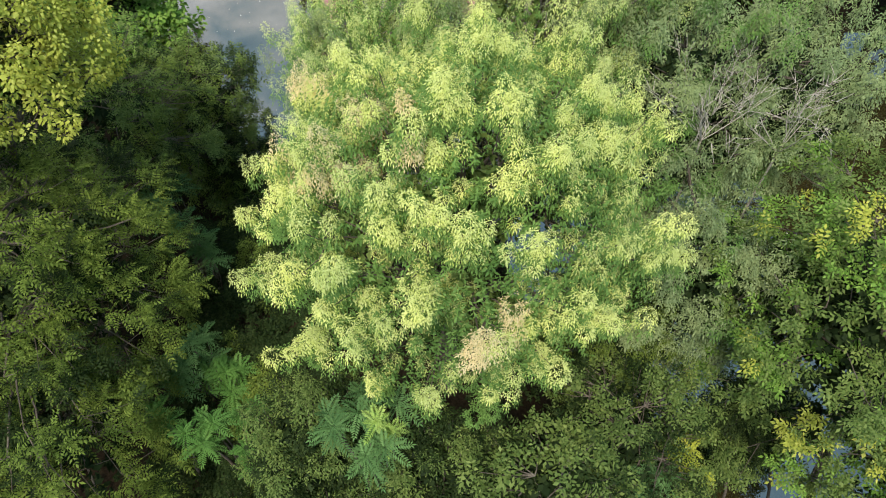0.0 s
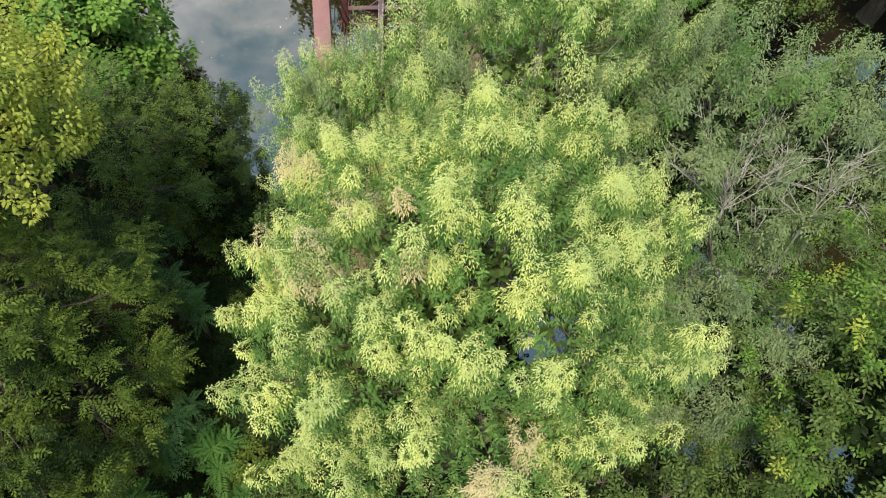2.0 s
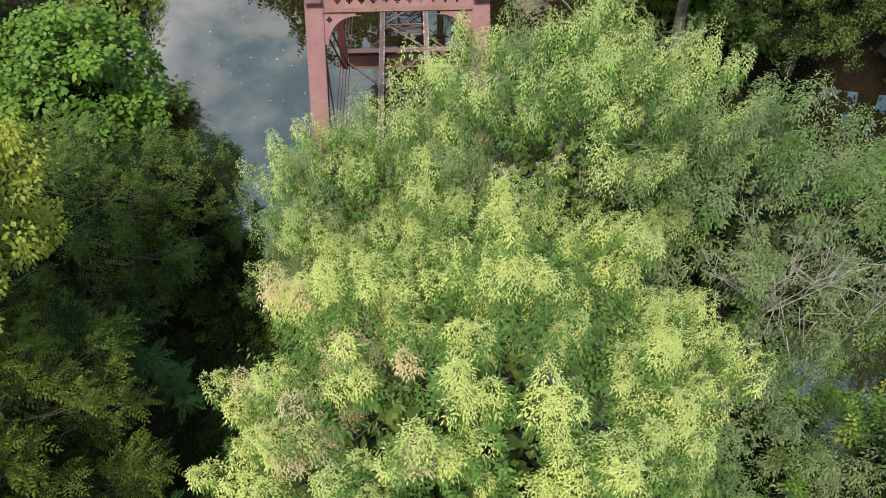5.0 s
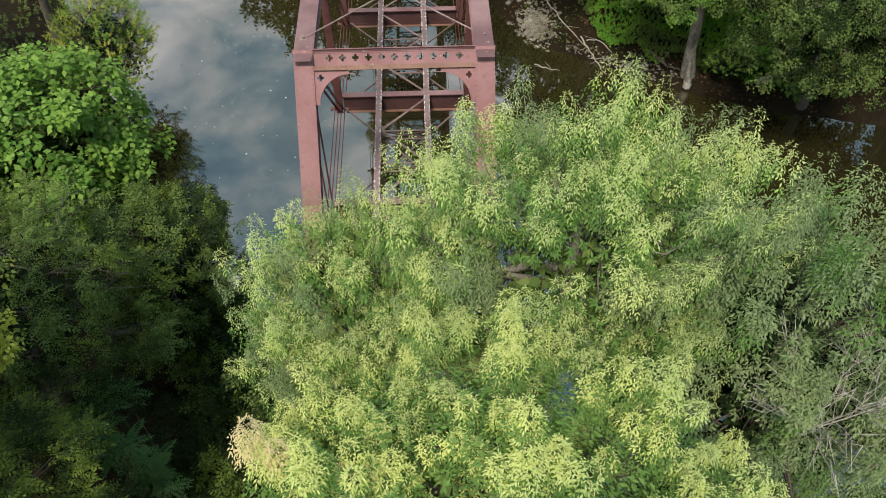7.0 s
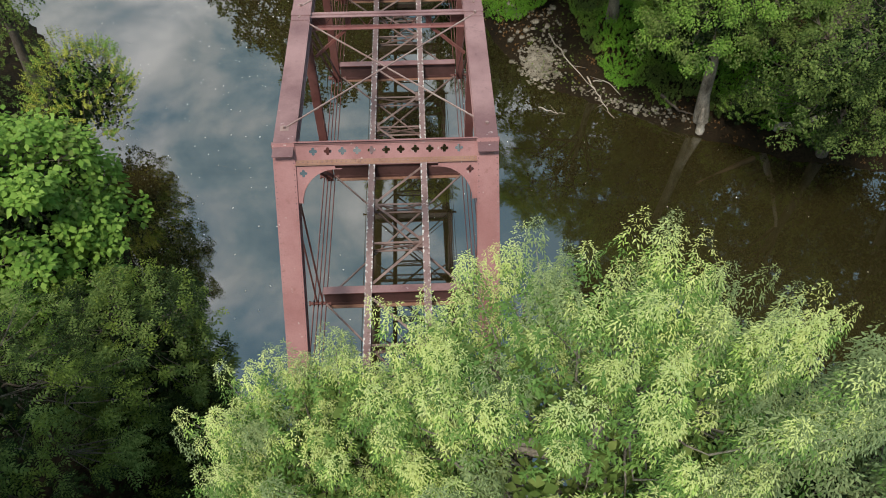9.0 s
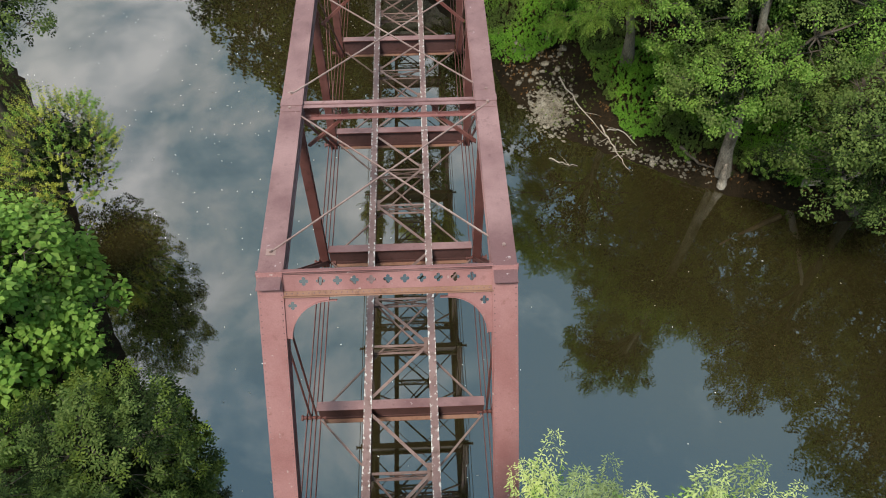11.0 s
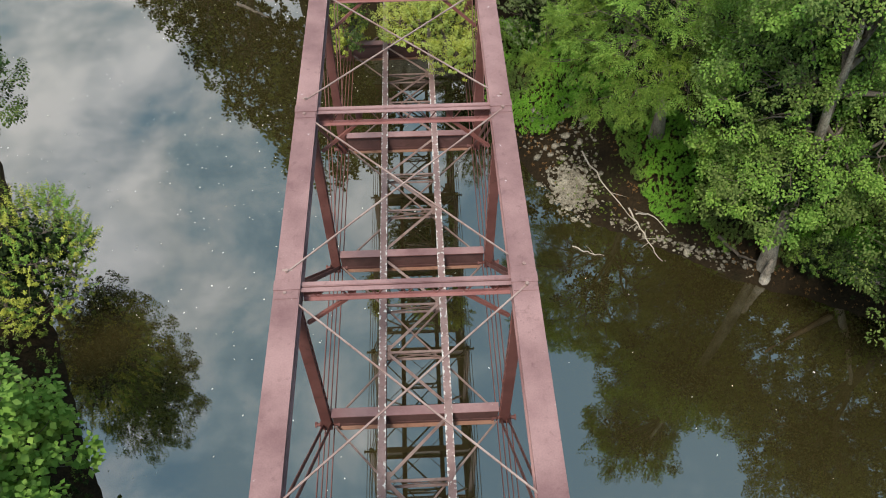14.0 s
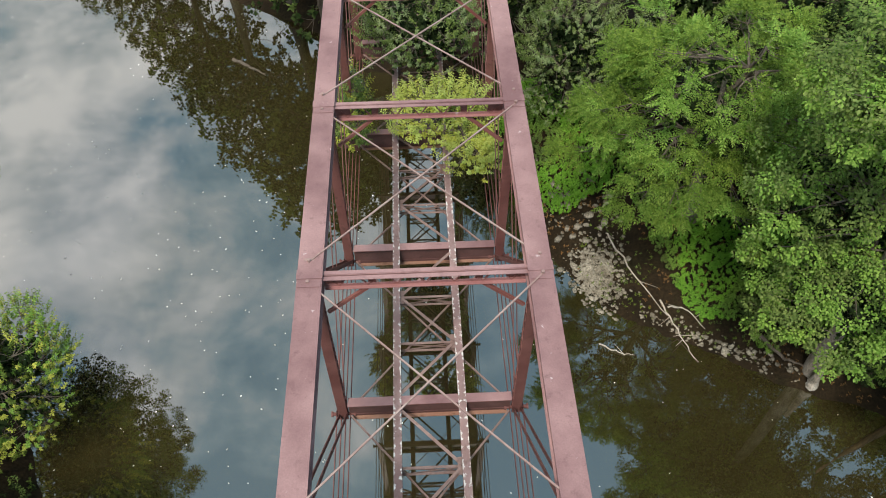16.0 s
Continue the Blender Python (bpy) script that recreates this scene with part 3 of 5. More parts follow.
# posts, hangers, diagonals, bottom chord
for s in (-1, 1):
    for k in range(2, NP - 1):
        y = node[k]
        bm = bmesh.new()
        box(bm, (s * HALF, y, ZT - CH / 2 - 0.5), (s * HALF, y, ZT - CH / 2), 0.25, 0.22, up=(0, 1, 0))
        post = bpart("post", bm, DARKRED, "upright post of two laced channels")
        for dy in (-0.12, 0.12):
            bm = bmesh.new()
            box(bm, (s * HALF, y + dy, ZB - 0.15), (s * HALF, y + dy, ZT - CH / 2), 0.30, 0.02, up=(0, 1, 0))
            for dx in (-0.14, 0.14):
                box(bm, (s * HALF + dx, y + dy * 0.78, ZB - 0.15), (s * HALF + dx, y + dy * 0.78, ZT - CH / 2), 0.02, 0.055, up=(0, 1, 0))
            bpart("channel", bm, DARKRED, "", post)
        bm = bmesh.new()
        n = 30
        for j in range(n):
            za, zb = ZB + 0.3 + (ZT - CH - ZB - 0.3) * j / n, ZB + 0.3 + (ZT - CH - ZB - 0.3) * (j + 1) / n
            for dx in (-0.156, 0.156):
                ya = y + (0.10 if j % 2 else -0.10)
                box(bm, (s * HALF + dx, ya, za), (s * HALF + dx, 2 * y - ya, zb), 0.012, 0.045, up=(0, 1, 0))
        bpart("lacing", bm, RED, "", post)["kind"] = "stuff"
    for k in (1, NP - 1):
        for dx in (-0.10, 0.10):
            bm = bmesh.new()
            rod(bm, (s * HALF + dx, node[k], ZB), (s * HALF + dx, node[k], ZT - 0.1), 0.035)
            bpart("hip_hanger", bm, DARKRED, "thin paired hanger rod")
    mid = NP / 2
    for k in range(1, NP - 1):
        pairs = []
        if k < mid:
            pairs.append((k, k + 1, 0.12, 0.13))
        if k >= mid - 1 and k + 1 >= mid:
            pairs.append((k + 1, k, 0.06, 0.05 if k < mid else 0.13))
        for top_k, bot_k, dx, depth in pairs:
            if abs(top_k - bot_k) != 1:
                continue
            for e in (-1, 1):
                bm = bmesh.new()
                box(bm, (s * HALF + e * dx, node[top_k], ZT - 0.05), (s * HALF + e * dx, node[bot_k], ZB), 0.028, depth, up=(0, 0, 1))
                for kk, zz in ((top_k, ZT - 0.05), (bot_k, ZB)):
                    rod(bm, (s * HALF + e * dx - 0.02, node[kk], zz), (s * HALF + e * dx + 0.02, node[kk], zz), 0.14, 10)
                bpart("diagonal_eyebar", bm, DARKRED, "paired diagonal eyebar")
    for k in range(NP):
        for dx in (-0.22, -0.07, 0.07, 0.22):
            bm = bmesh.new()
            box(bm, (s * HALF + dx, node[k], ZB), (s * HALF + dx, node[k + 1], ZB), 0.026, 0.11)
            for kk in (k, k + 1):
                rod(bm, (s * HALF + dx - 0.016, node[kk], ZB), (s * HALF + dx + 0.016, node[kk], ZB), 0.12, 10)
            bpart("bottom_eyebar", bm, DARKRED, "flat bottom chord eyebar")
    for k in range(NP + 1):
        bm = bmesh.new()
        rod(bm, (s * HALF - 0.34, node[k], ZB), (s * HALF + 0.34, node[k], ZB), 0.06, 10)
        for e in (-1, 1):
            rod(bm, (s * HALF + e * 0.34, node[k], ZB), (s * HALF + e * 0.40, node[k], ZB), 0.10, 6)
        bpart("pin", bm, DARKRED, "pin with hexagonal nuts")

# floor beams, stringers, floor bracing
for k in range(NP + 1):
    y = node[k]
    L = HALF - 0.20
    bm = bmesh.new()
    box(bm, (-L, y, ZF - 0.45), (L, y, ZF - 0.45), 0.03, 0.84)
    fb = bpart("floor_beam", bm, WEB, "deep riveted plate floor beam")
    for name, z, w, l in (("top_flange", ZF - 0.015, 0.30, L), ("bottom_flange", ZF - 0.88, 0.32, L - 0.1)):
        bm = bmesh.new()
        box(bm, (-l, y, z), (l, y, z), w, 0.03)
        bpart(name, bm, RED if name == "top_flange" else RUST, "", fb)
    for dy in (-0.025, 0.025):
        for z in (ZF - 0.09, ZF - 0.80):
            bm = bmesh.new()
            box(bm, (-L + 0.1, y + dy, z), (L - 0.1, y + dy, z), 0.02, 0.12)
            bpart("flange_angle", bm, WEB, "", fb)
    bm = bmesh.new()
    box(bm, (-L, y, ZF + 0.008), (L, y, ZF + 0.008), 0.31, 0.014)
    bpart("cover_plate", bm, PINK, "", fb)
for k in range(NP):
    ya, yb = node[k] + 0.04, node[k + 1] - 0.04
    for s in (-1, 1):
        bm = bmesh.new()
        ibeam(bm, (s * 1.04, ya, ZF - 0.30), (s * 1.04, yb, ZF - 0.30), 0.22, 0.62)
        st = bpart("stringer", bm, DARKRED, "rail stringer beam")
        bm = bmesh.new()
        box(bm, (s * 1.04, ya - 0.04, ZF + 0.028), (s * 1.04, yb + 0.04, ZF + 0.028), 0.25, 0.025)
        bpart("top_flange", bm, STRING, "stringer top spattered white", st)
    # zigzag bracing in three runs, cross frames and gussets at the third points
    zb = ZF - 0.10
    e = -1 if k % 2 else 1
    ys = [ya + 0.25 + (yb - ya - 0.5) * j / 3 for j in range(4)]
    for j in range(3):
        a, b = (e, -e) if j % 2 == 0 else (-e, e)
        bm = bmesh.new()
        box(bm, (a * 0.93, ys[j], zb), (b * 0.93, ys[j + 1], zb), 0.10, 0.016)
        box(bm, (a * 0.93, ys[j] + 0.04, zb - 0.04), (b * 0.93, ys[j + 1] + 0.04, zb - 0.04), 0.014, 0.075)
        bpart("stringer_lacing", bm, STEEL)
    for j in (1, 2):
        side_ = -e if j == 1 else e
        bm = bmesh.new()
        box(bm, (side_ * 0.86, ys[j] - 0.28, zb - 0.03), (side_ * 0.86, ys[j] + 0.28, zb - 0.03), 0.17, 0.014)
        bpart("gusset_plate", bm, STEEL)
        frame_ = bpart("cross_frame", bmesh.new(), STEEL, "braced cross frame between the stringers")
        for za in (zb - 0.05, zb - 0.52):
            bm = bmesh.new()
            box(bm, (-0.98, ys[j], za), (0.98, ys[j], za), 0.085, 0.014)
            box(bm, (-0.98, ys[j] + 0.035, za - 0.035), (0.98, ys[j] + 0.035, za - 0.035), 0.014, 0.07)
            bpart("cross_bar", bm, STEEL, "", frame_)
        for q in (-1, 1):
            bm = bmesh.new()
            box(bm, (-0.96, ys[j] - 0.02 * q, zb - 0.285 - 0.19 * q), (0.96, ys[j] - 0.02 * q, zb - 0.285 + 0.19 * q), 0.014, 0.07, up=(0, 0, 1))
            bpart("frame_diagonal", bm, STEEL, "", frame_)
    for s in (-1, 1):
        bm = bmesh.new()
        z = ZB + 0.10 + 0.05 * s
        box(bm, (s * (HALF - 0.25), node[k] + 0.15, z), (-s * (HALF - 0.25), node[k + 1] - 0.15, z), 0.06, 0.05)
        bpart("bottom_lateral_rod", bm, STEEL, "thin diagonal brace bar")

for name, yy, e in (("abutment_near", node[0] - 0.5, -1), ("abutment_far", node[NP] + 0.5, 1)):
    bm = bmesh.new()
    box(bm, (-3.8, yy + e * 0.2, 4.0), (3.8, yy + e * 0.2, 4.0), 2.0, 8.1)
    box(bm, (-4.0, yy + e * 0.2, 8.12), (4.0, yy + e * 0.2, 8.12), 2.3, 0.35)
    bmesh.ops.bevel(bm, geom=bm.edges[:], offset=0.06, segments=1, affect="EDGES")
    tagged(part(name, bm, CONCRETE), "weathered concrete bridge abutment in the embankment", "abutment", kind="structure")
for yy in (node[0], node[NP]):
    for s in (-1, 1):
        bm = bmesh.new()
        box(bm, (s * HALF, yy - 0.3, ZB - 0.08), (s * HALF, yy + 0.3, ZB - 0.08), 0.7, 0.14)
        bpart("bearing_shoe", bm, DARKRED)


# ---- foliage ----
def leaf_arrays(b, ax, side, ln, wd, curl=0.12, fold=0.10):
    """Folded pointed leaves: base points, axes, side vectors, lengths, widths."""
    nr = np.cross(ax, side)
    m = b + ax * (ln * 0.45)[:, None]
    fo = nr * (wd * fold)[:, None]
    tip = b + ax * ln[:, None]
    tip[:, 2] -= curl * ln
    V = np.stack([b, m + side * (wd / 2)[:, None] + fo, tip, m - side * (wd / 2)[:, None] + fo], 1).reshape(-1, 3)
    k = np.arange(len(b)) * 4
    F = np.stack([np.stack([k, k + 1, k + 2], 1), np.stack([k, k + 2, k + 3], 1)], 1).reshape(-1, 3)
    return V, F


def side_of(ax, rng, flat):
    """Side vectors of leaves: mostly level, some twisted."""
    up = np.zeros_like(ax)
    up[:, 2] = 1
    return unit(np.cross(ax, up + rng.normal(0, flat, ax.shape)))


def spray(P, D, rng, style):
    """Leaves on shoots that start at P and grow along D. Returns arrays, the shoot of every face and its place along the shoot."""
    n, K = len(P), style["leaves"]
    L = style["shoot"] * rng.uniform(0.65, 1.35, n)
    s = (np.arange(K)[None, :] + rng.uniform(0, 1, (n, K))) / K
    base = P[:, None, :] + D[:, None, :] * (s * L[:, None])[..., None]
    ref = unit(np.cross(D, np.array([[1.0, 0.2, 0.1]]) if "fan" in style else unit(rng.normal(0, 1, (n, 3)))))
    ref2 = np.cross(D, ref)
    az = np.arange(K)[None, :] * 2.4 + rng.uniform(0, 6.28, (n, 1)) + rng.normal(0, 0.3, (n, K))
    if "fan" in style:
        az = (np.arange(n) * 2 * np.pi / n + rng.normal(0, 0.12, n))[:, None]
    rad = ref[:, None, :] * np.cos(az)[..., None] + ref2[:, None, :] * np.sin(az)[..., None]
    ax = rad * style.get("spread", 1.0) + D[:, None, :] * (0.15 + style.get("fwd", 0.0) + 0.75 * s ** 3)[..., None]
    ax[..., 2] -= style["droop"] * rng.uniform(0.5, 1.5, (n, K)) * (1.15 - 0.7 * s ** 3)
    if "plume" in style:
        reach = style["plume"] * L[:, None] * (1 - s) ** 0.6 * rng.uniform(0.05, 1, (n, K)) ** 0.3
        base = base + rad * reach[..., None]
        base[..., 2] -= 0.45 * reach
    ax = unit(ax).reshape(-1, 3)
    base = base.reshape(-1, 3)
    own = np.repeat(np.arange(n), K)
    along = s.reshape(-1)
    side = side_of(ax, rng, style.get("twist", 0.5))
    size = style["size"] * rng.uniform(0.7, 1.25, len(base)) * np.interp(along, [0, 0.6, 1], [1.0, 1.0, 0.6])
    pairs = style.get("pairs", 0)
    B, A, S, LN, O, T = [], [], [], [], [], []
    if pairs == 0:
        B, A, S, LN, O, T = [base], [ax], [side], [size], [own], [along]
    else:
        down = np.zeros_like(ax)
        down[:, 2] = -1
        for j in range(pairs):
            f = (j + 0.6) / (pairs + 0.3)
            at = base + ax * (size * f)[:, None] + down * (size * style["bend"] * f * f)[:, None]
            ll = size * style["leaflet"] * (1.0 if 0.1 < f < 0.75 else 0.8)
            for e in (-1, 1):
                B.append(at)
                A.append(unit(ax * 0.6 + side * e + down * style.get("hang", 0.25) + rng.normal(0, 0.08, ax.shape)))
                S.append(unit(ax * -e + side * 0.5 + rng.normal(0, 0.2, ax.shape)))
                LN.append(ll)
                O.append(own)
                T.append(along)
        B.append(base + ax * (size * 0.95)[:, None] + down * (size * style["bend"] * 0.9)[:, None])
        A.append(unit(ax + down * style["bend"]))
        S.append(side)
        LN.append(size * style["leaflet"])
        O.append(own)
        T.append(along)
    B, A, S, LN, O, T = (np.concatenate(v) for v in (B, A, S, LN, O, T))
    V, F = leaf_arrays(B, A, S, LN, LN * style["slim"] * rng.uniform(0.8, 1.2, len(LN)), style.get("curl", 0.12))
    return V, F, np.repeat(O, 2), np.repeat(T, 2)


TUFT = dict(leaves=118, shoot=0.56, droop=0.8, size=0.104, pairs=1, leaflet=0.8, bend=0.35, slim=0.31, twist=0.25, hang=0.55, plume=0.42, ridge=(1.4, 0.26), aim=(0.4, 0.8), boxy=2.05)
TUFT_UP = dict(TUFT, leaves=84, shoot=0.80, size=0.115, plume=0.27, ridge=(1.8, 0.28), aim=(0.30, 1.0), boxy=2.2)
TUFT_S = dict(leaves=48, shoot=0.6, droop=0.6, size=0.15, pairs=1, leaflet=0.75, bend=0.3, slim=0.38, twist=0.4, hang=0.5, plume=0.40, ridge=(1.4, 0.3), aim=(0.5, 0.7), boxy=2.2)
ASH = dict(leaves=9, shoot=0.50, droop=0.3, size=0.30, pairs=2, leaflet=0.50, bend=0.2, slim=0.5, twist=0.3, spread=0.85, fwd=0.45, aim=(0.4, 0.6, 0.4), pad=(1.6, 1.0, 0.35))
WALNUT = dict(leaves=7, shoot=0.45, droop=0.25, size=0.58, pairs=6, leaflet=0.24, bend=0.32, slim=0.44, twist=0.12, spread=0.8, fwd=0.6, pad=(1.7, 1.0, 0.28), aim=(0.35, 0.8, 0.3))
BROAD = dict(leaves=34, shoot=0.65, droop=0.5, size=0.125, slim=0.72, twist=0.5, plume=0.35, pad=(1.3, 1.3, 0.6))
LARGE = dict(leaves=13, shoot=0.60, droop=0.5, size=0.30, slim=0.8, twist=0.22, plume=0.4, pad=(1.4, 1.0, 0.5))
SMALL = dict(leaves=18, shoot=0.50, droop=0.25, size=0.115, slim=0.55, twist=0.6)
PLANE = dict(leaves=30, shoot=0.60, droop=0.45, size=0.125, slim=0.78, twist=0.35, plume=0.4, pad=(1.5, 1.0, 0.4))
SHELL = dict(leaves=14, shoot=0.6, droop=0.6, size=0.14, slim=0.38, twist=0.5)
FILL = dict(leaves=9, shoot=0.7, droop=0.3, size=0.27, slim=0.7, twist=0.8)


def crown_shoots(rng, blob, lobe_r, per_lobe, low, inner, ragged, pad=(1.15, 1.15, 0.7), aim=(0.6, 0.35, 0.75), boxy=2.5):
    """Shoots on rounded sprays of branches that together make an uneven crown with gaps."""
    centre, radii, lobes = blob
    c, r = np.array(centre, float), np.array(radii, float)
    k = np.arange(lobes * 2) + 0.5
    z = 1 - k / lobes
    ph = k * 2.39996 + rng.uniform(0, 6.28)
    rim = np.sqrt(np.maximum(0, 1 - z * z))
    dirs = np.stack([rim * np.cos(ph), rim * np.sin(ph), z], 1)
    dirs = dirs[dirs[:, 2] > low]
    dirs = unit(dirs + rng.normal(0, 0.12, dirs.shape))
    scale = 1 + np.clip(rng.normal(0, ragged, len(dirs)), -0.22, 0.10)
    form = dirs / (np.abs(dirs) ** boxy).sum(1, keepdims=True) ** (1 / boxy)
    lc = c + form * np.maximum(r * scale[:, None] - (0.8 * lobe_r + 0.55), 0.3)
    deep = rng.uniform(0, 1, len(dirs)) < inner
    lc = np.concatenate([lc, c + dirs[deep] * r * rng.uniform(0.3, 0.65, deep.sum())[:, None]])
    ld = np.concatenate([dirs, dirs[deep]])
    P, D, lob = [], [], []
    for i in range(len(lc)):
        m = max(3, int(per_lobe * rng.uniform(0.6, 1.4)))
        out = unit((ld[i] * np.array([1, 1, 0.5]))[None])[0]
        d = unit(rng.normal(0, 1, (m, 3)) + out * 0.9 + np.array([0, 0, 0.5]))
        rr = lobe_r * rng.uniform(0.75, 1.25) * rng.uniform(0.3, 1.0, m) ** 0.35
        flat = unit((ld[i] * np.array([1, 1, 0.02]))[None])[0]
        go = (d @ flat)[:, None] * flat
        P.append(lc[i] + (go * pad[0] + (d - go) * np.array([pad[1], pad[1], pad[2]])) * rr[:, None])
        D.append(unit(d * aim[0] + out * aim[1] + np.array([0, 0, aim[2]])))
        lob.append(np.full(m, i))
    return np.concatenate(P), np.concatenate(D), np.concatenate(lob), lc


def ridge_shoots(rng, blob, per, low, ragged, style):
    """Shoots set along branch ends that run outwards at uneven lengths, so that separate sprays stand out of the crown."""
    centre, radii, n = blob
    c, r = np.array(centre, float), np.array(radii, float)
    k = np.arange(n * 2) + 0.5
    z = 1 - k / n
    ph = k * 2.39996 + rng.uniform(0, 6.28)
    rim = np.sqrt(np.maximum(0, 1 - z * z))
    dirs = np.stack([rim * np.cos(ph), rim * np.sin(ph), z], 1)
    dirs = unit(dirs[dirs[:, 2] > low] + rng.normal(0, 0.10, ((z > low).sum(), 3)))
    form = dirs / (np.abs(dirs) ** style["boxy"]).sum(1, keepdims=True) ** (1 / style["boxy"])
    reach = 1 + np.clip(rng.normal(-0.03, ragged, len(dirs)), -0.3, 0.07)
    long_, wide = style["ridge"]
    tip = c + form * np.maximum(r * reach[:, None] - 0.5, 0.3)
    back = unit(c + np.array([0, 0, -0.35]) * r - tip)
    lc = tip + back * long_
    P, D, lob = [], [], []
    for i in range(len(tip)):
        m = max(3, int(per * rng.uniform(0.6, 1.4)))
        f = np.sort(rng.uniform(0, 1, m)) ** 1.3
        f[0] = 0
        side = rng.normal(0, wide, (m, 3)) * (0.35 + f[:, None] * 1.4) * np.array([1, 1, 0.6])
        P.append(tip[i] + back[i] * (f * long_)[:, None] + side)
        out = dirs[i] * np.array([1, 1, 0.3])
        D.append(unit(out * style["aim"][0] + np.array([0, 0, style["aim"][1]]) + rng.normal(0, 0.24, (m, 3))))
        lob.append(np.full(m, i))
    return np.concatenate(P), np.concatenate(D), np.concatenate(lob), lc


def limb_paths(rng, base, top, lc, trunk_r, n_main=8):
    """Trunk, main limbs and thinner branches that reach every spray."""
    base, top = np.array(base, float), np.array(top, float)
    t = np.linspace(0, 1, 9)[:, None]
    wob = rng.normal(0, 0.10, (9, 3)) * np.array([1, 1, 0])
    wob[0] = 0
    trunk = base + (top - base) * t + np.cumsum(wob, 0) * 0.6
    flare = np.interp(t[:, 0], [0, 0.08, 0.3, 1.0], [1.45, 1.1, 0.9, 0.28])
    limbs, mains = [], []
    for i in rng.permutation(len(lc)):
        tgt = lc[i]
        if len(mains) < n_main:
            k = rng.uniform(0.4, 0.95) * 8
            start = trunk[int(k)] + (trunk[min(8, int(k) + 1)] - trunk[int(k)]) * (k - int(k))
            r0 = trunk_r * 0.45
        else:
            pick = mains[int(np.argmin([np.linalg.norm(m[3] - tgt) for m in mains]))]
            start, r0 = pick[rng.integers(2, 4)], trunk_r * 0.2
        u = np.linspace(0, 1, 6)[:, None]
        sag = np.array([0, 0, 1]) * (np.sin(u * np.pi) * 0.10 * np.linalg.norm(tgt - start))
        pts = start + (tgt - start) * u + sag + rng.normal(0, 0.07, (6, 3)) * np.sin(u * np.pi)
        if len(mains) < n_main:
            mains.append(pts)
        limbs.append((pts, r0 * np.linspace(1, 0.2, 6)))
    return [(trunk, trunk_r * flare * rng.uniform(0.88, 1.14, 9))], limbs


def make_tree(name, base, blobs, lobe_r, per_lobe, style, mats, weights, label, seed, trunk_r=0.22, bark=None, category="tree",
              low=-0.45, inner=0.15, ragged=0.13, tip=None, root=None, fill=9, shell=0, edit=None, top=None, base_z=None, twig_bark=None):
    """A tree: trunk, branch work, leafy crown shoots, inner leaves darkened as painted shade."""
    rng = np.random.default_rng(seed)
    bz = base_z if base_z is not None else float(ground_height(base[0], base[1])) - 0.15
    base3 = (base[0], base[1], bz)
    P, D, lob, lc = [], [], [], []
    for blob in blobs:
        p, d, l, c = ridge_shoots(rng, blob, per_lobe, low, ragged, style) if "ridge" in style else crown_shoots(rng, blob, lobe_r, per_lobe, low, inner, ragged, style.get("pad", (1.15, 1.15, 0.7)), style.get("aim", (0.6, 0.35, 0.75)), style.get("boxy", 2.5))
        P.append(p), D.append(d), lob.append(l + sum(len(q) for q in lc)), lc.append(c)
    P, D, lob, lc = (np.concatenate(v) for v in (P, D, lob, lc))
    keep = P[:, 2] > np.maximum(ground_height(P[:, 0], P[:, 1]), 0) + 0.3
    P, D, lob = P[keep], D[keep], lob[keep]
    c0, r0 = blobs[0][0], blobs[0][1]
    top = top or (c0[0] * 0.85 + base[0] * 0.15, c0[1] * 0.85 + base[1] * 0.15, c0[2] + r0[2] * 0.45)
    tree = empty(name, base3, label, category)
    tr, li = limb_paths(rng, base3, top, lc, trunk_r)
    bark = bark or BARK
    link_mesh("trunk", np_mesh("trunk", *tube_arrays(tr, 10), [bark]), tree)
    tw = []
    for i in rng.choice(len(P), min(len(P), 320), replace=False):
        q = lc[lob[i]]
        tw.append((np.stack([q, (q + P[i]) / 2 + np.array([0, 0, -0.05]), P[i] + D[i] * 0.2]), np.array([0.022, 0.014, 0.006])))
    link_mesh("branchwork", np_mesh("branchwork", *tube_arrays(li + tw, 5), [twig_bark or BARK]), tree)
    V, F, own, along = spray(P, D, rng, style)
    if edit:
        idx = edit(P, D, lob, rng)
    else:
        w = np.array(weights, float) / sum(weights)
        lobe_bias = rng.choice(len(w), size=lob.max() + 1, p=w)
        idx = np.where(rng.uniform(0, 1, len(P)) < 0.65, lobe_bias[lob], rng.choice(len(w), size=len(P), p=w))
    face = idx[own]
    # pale tips and deeper green bases also paint each spray's shading, top to bottom
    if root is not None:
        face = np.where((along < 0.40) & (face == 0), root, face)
    if tip is not None:
        face = np.where((along > 0.55) & (face == 0), tip, face)
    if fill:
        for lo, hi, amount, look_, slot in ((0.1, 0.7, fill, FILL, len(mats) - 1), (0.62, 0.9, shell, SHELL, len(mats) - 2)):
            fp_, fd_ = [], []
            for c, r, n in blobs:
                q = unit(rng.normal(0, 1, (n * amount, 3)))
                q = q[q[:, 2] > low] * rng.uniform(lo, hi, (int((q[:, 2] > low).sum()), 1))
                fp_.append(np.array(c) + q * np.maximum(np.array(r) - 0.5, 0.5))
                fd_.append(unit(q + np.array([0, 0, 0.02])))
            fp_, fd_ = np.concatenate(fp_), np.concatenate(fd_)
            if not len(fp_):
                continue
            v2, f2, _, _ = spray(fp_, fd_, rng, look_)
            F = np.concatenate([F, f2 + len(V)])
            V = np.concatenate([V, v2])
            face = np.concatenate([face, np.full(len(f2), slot)])
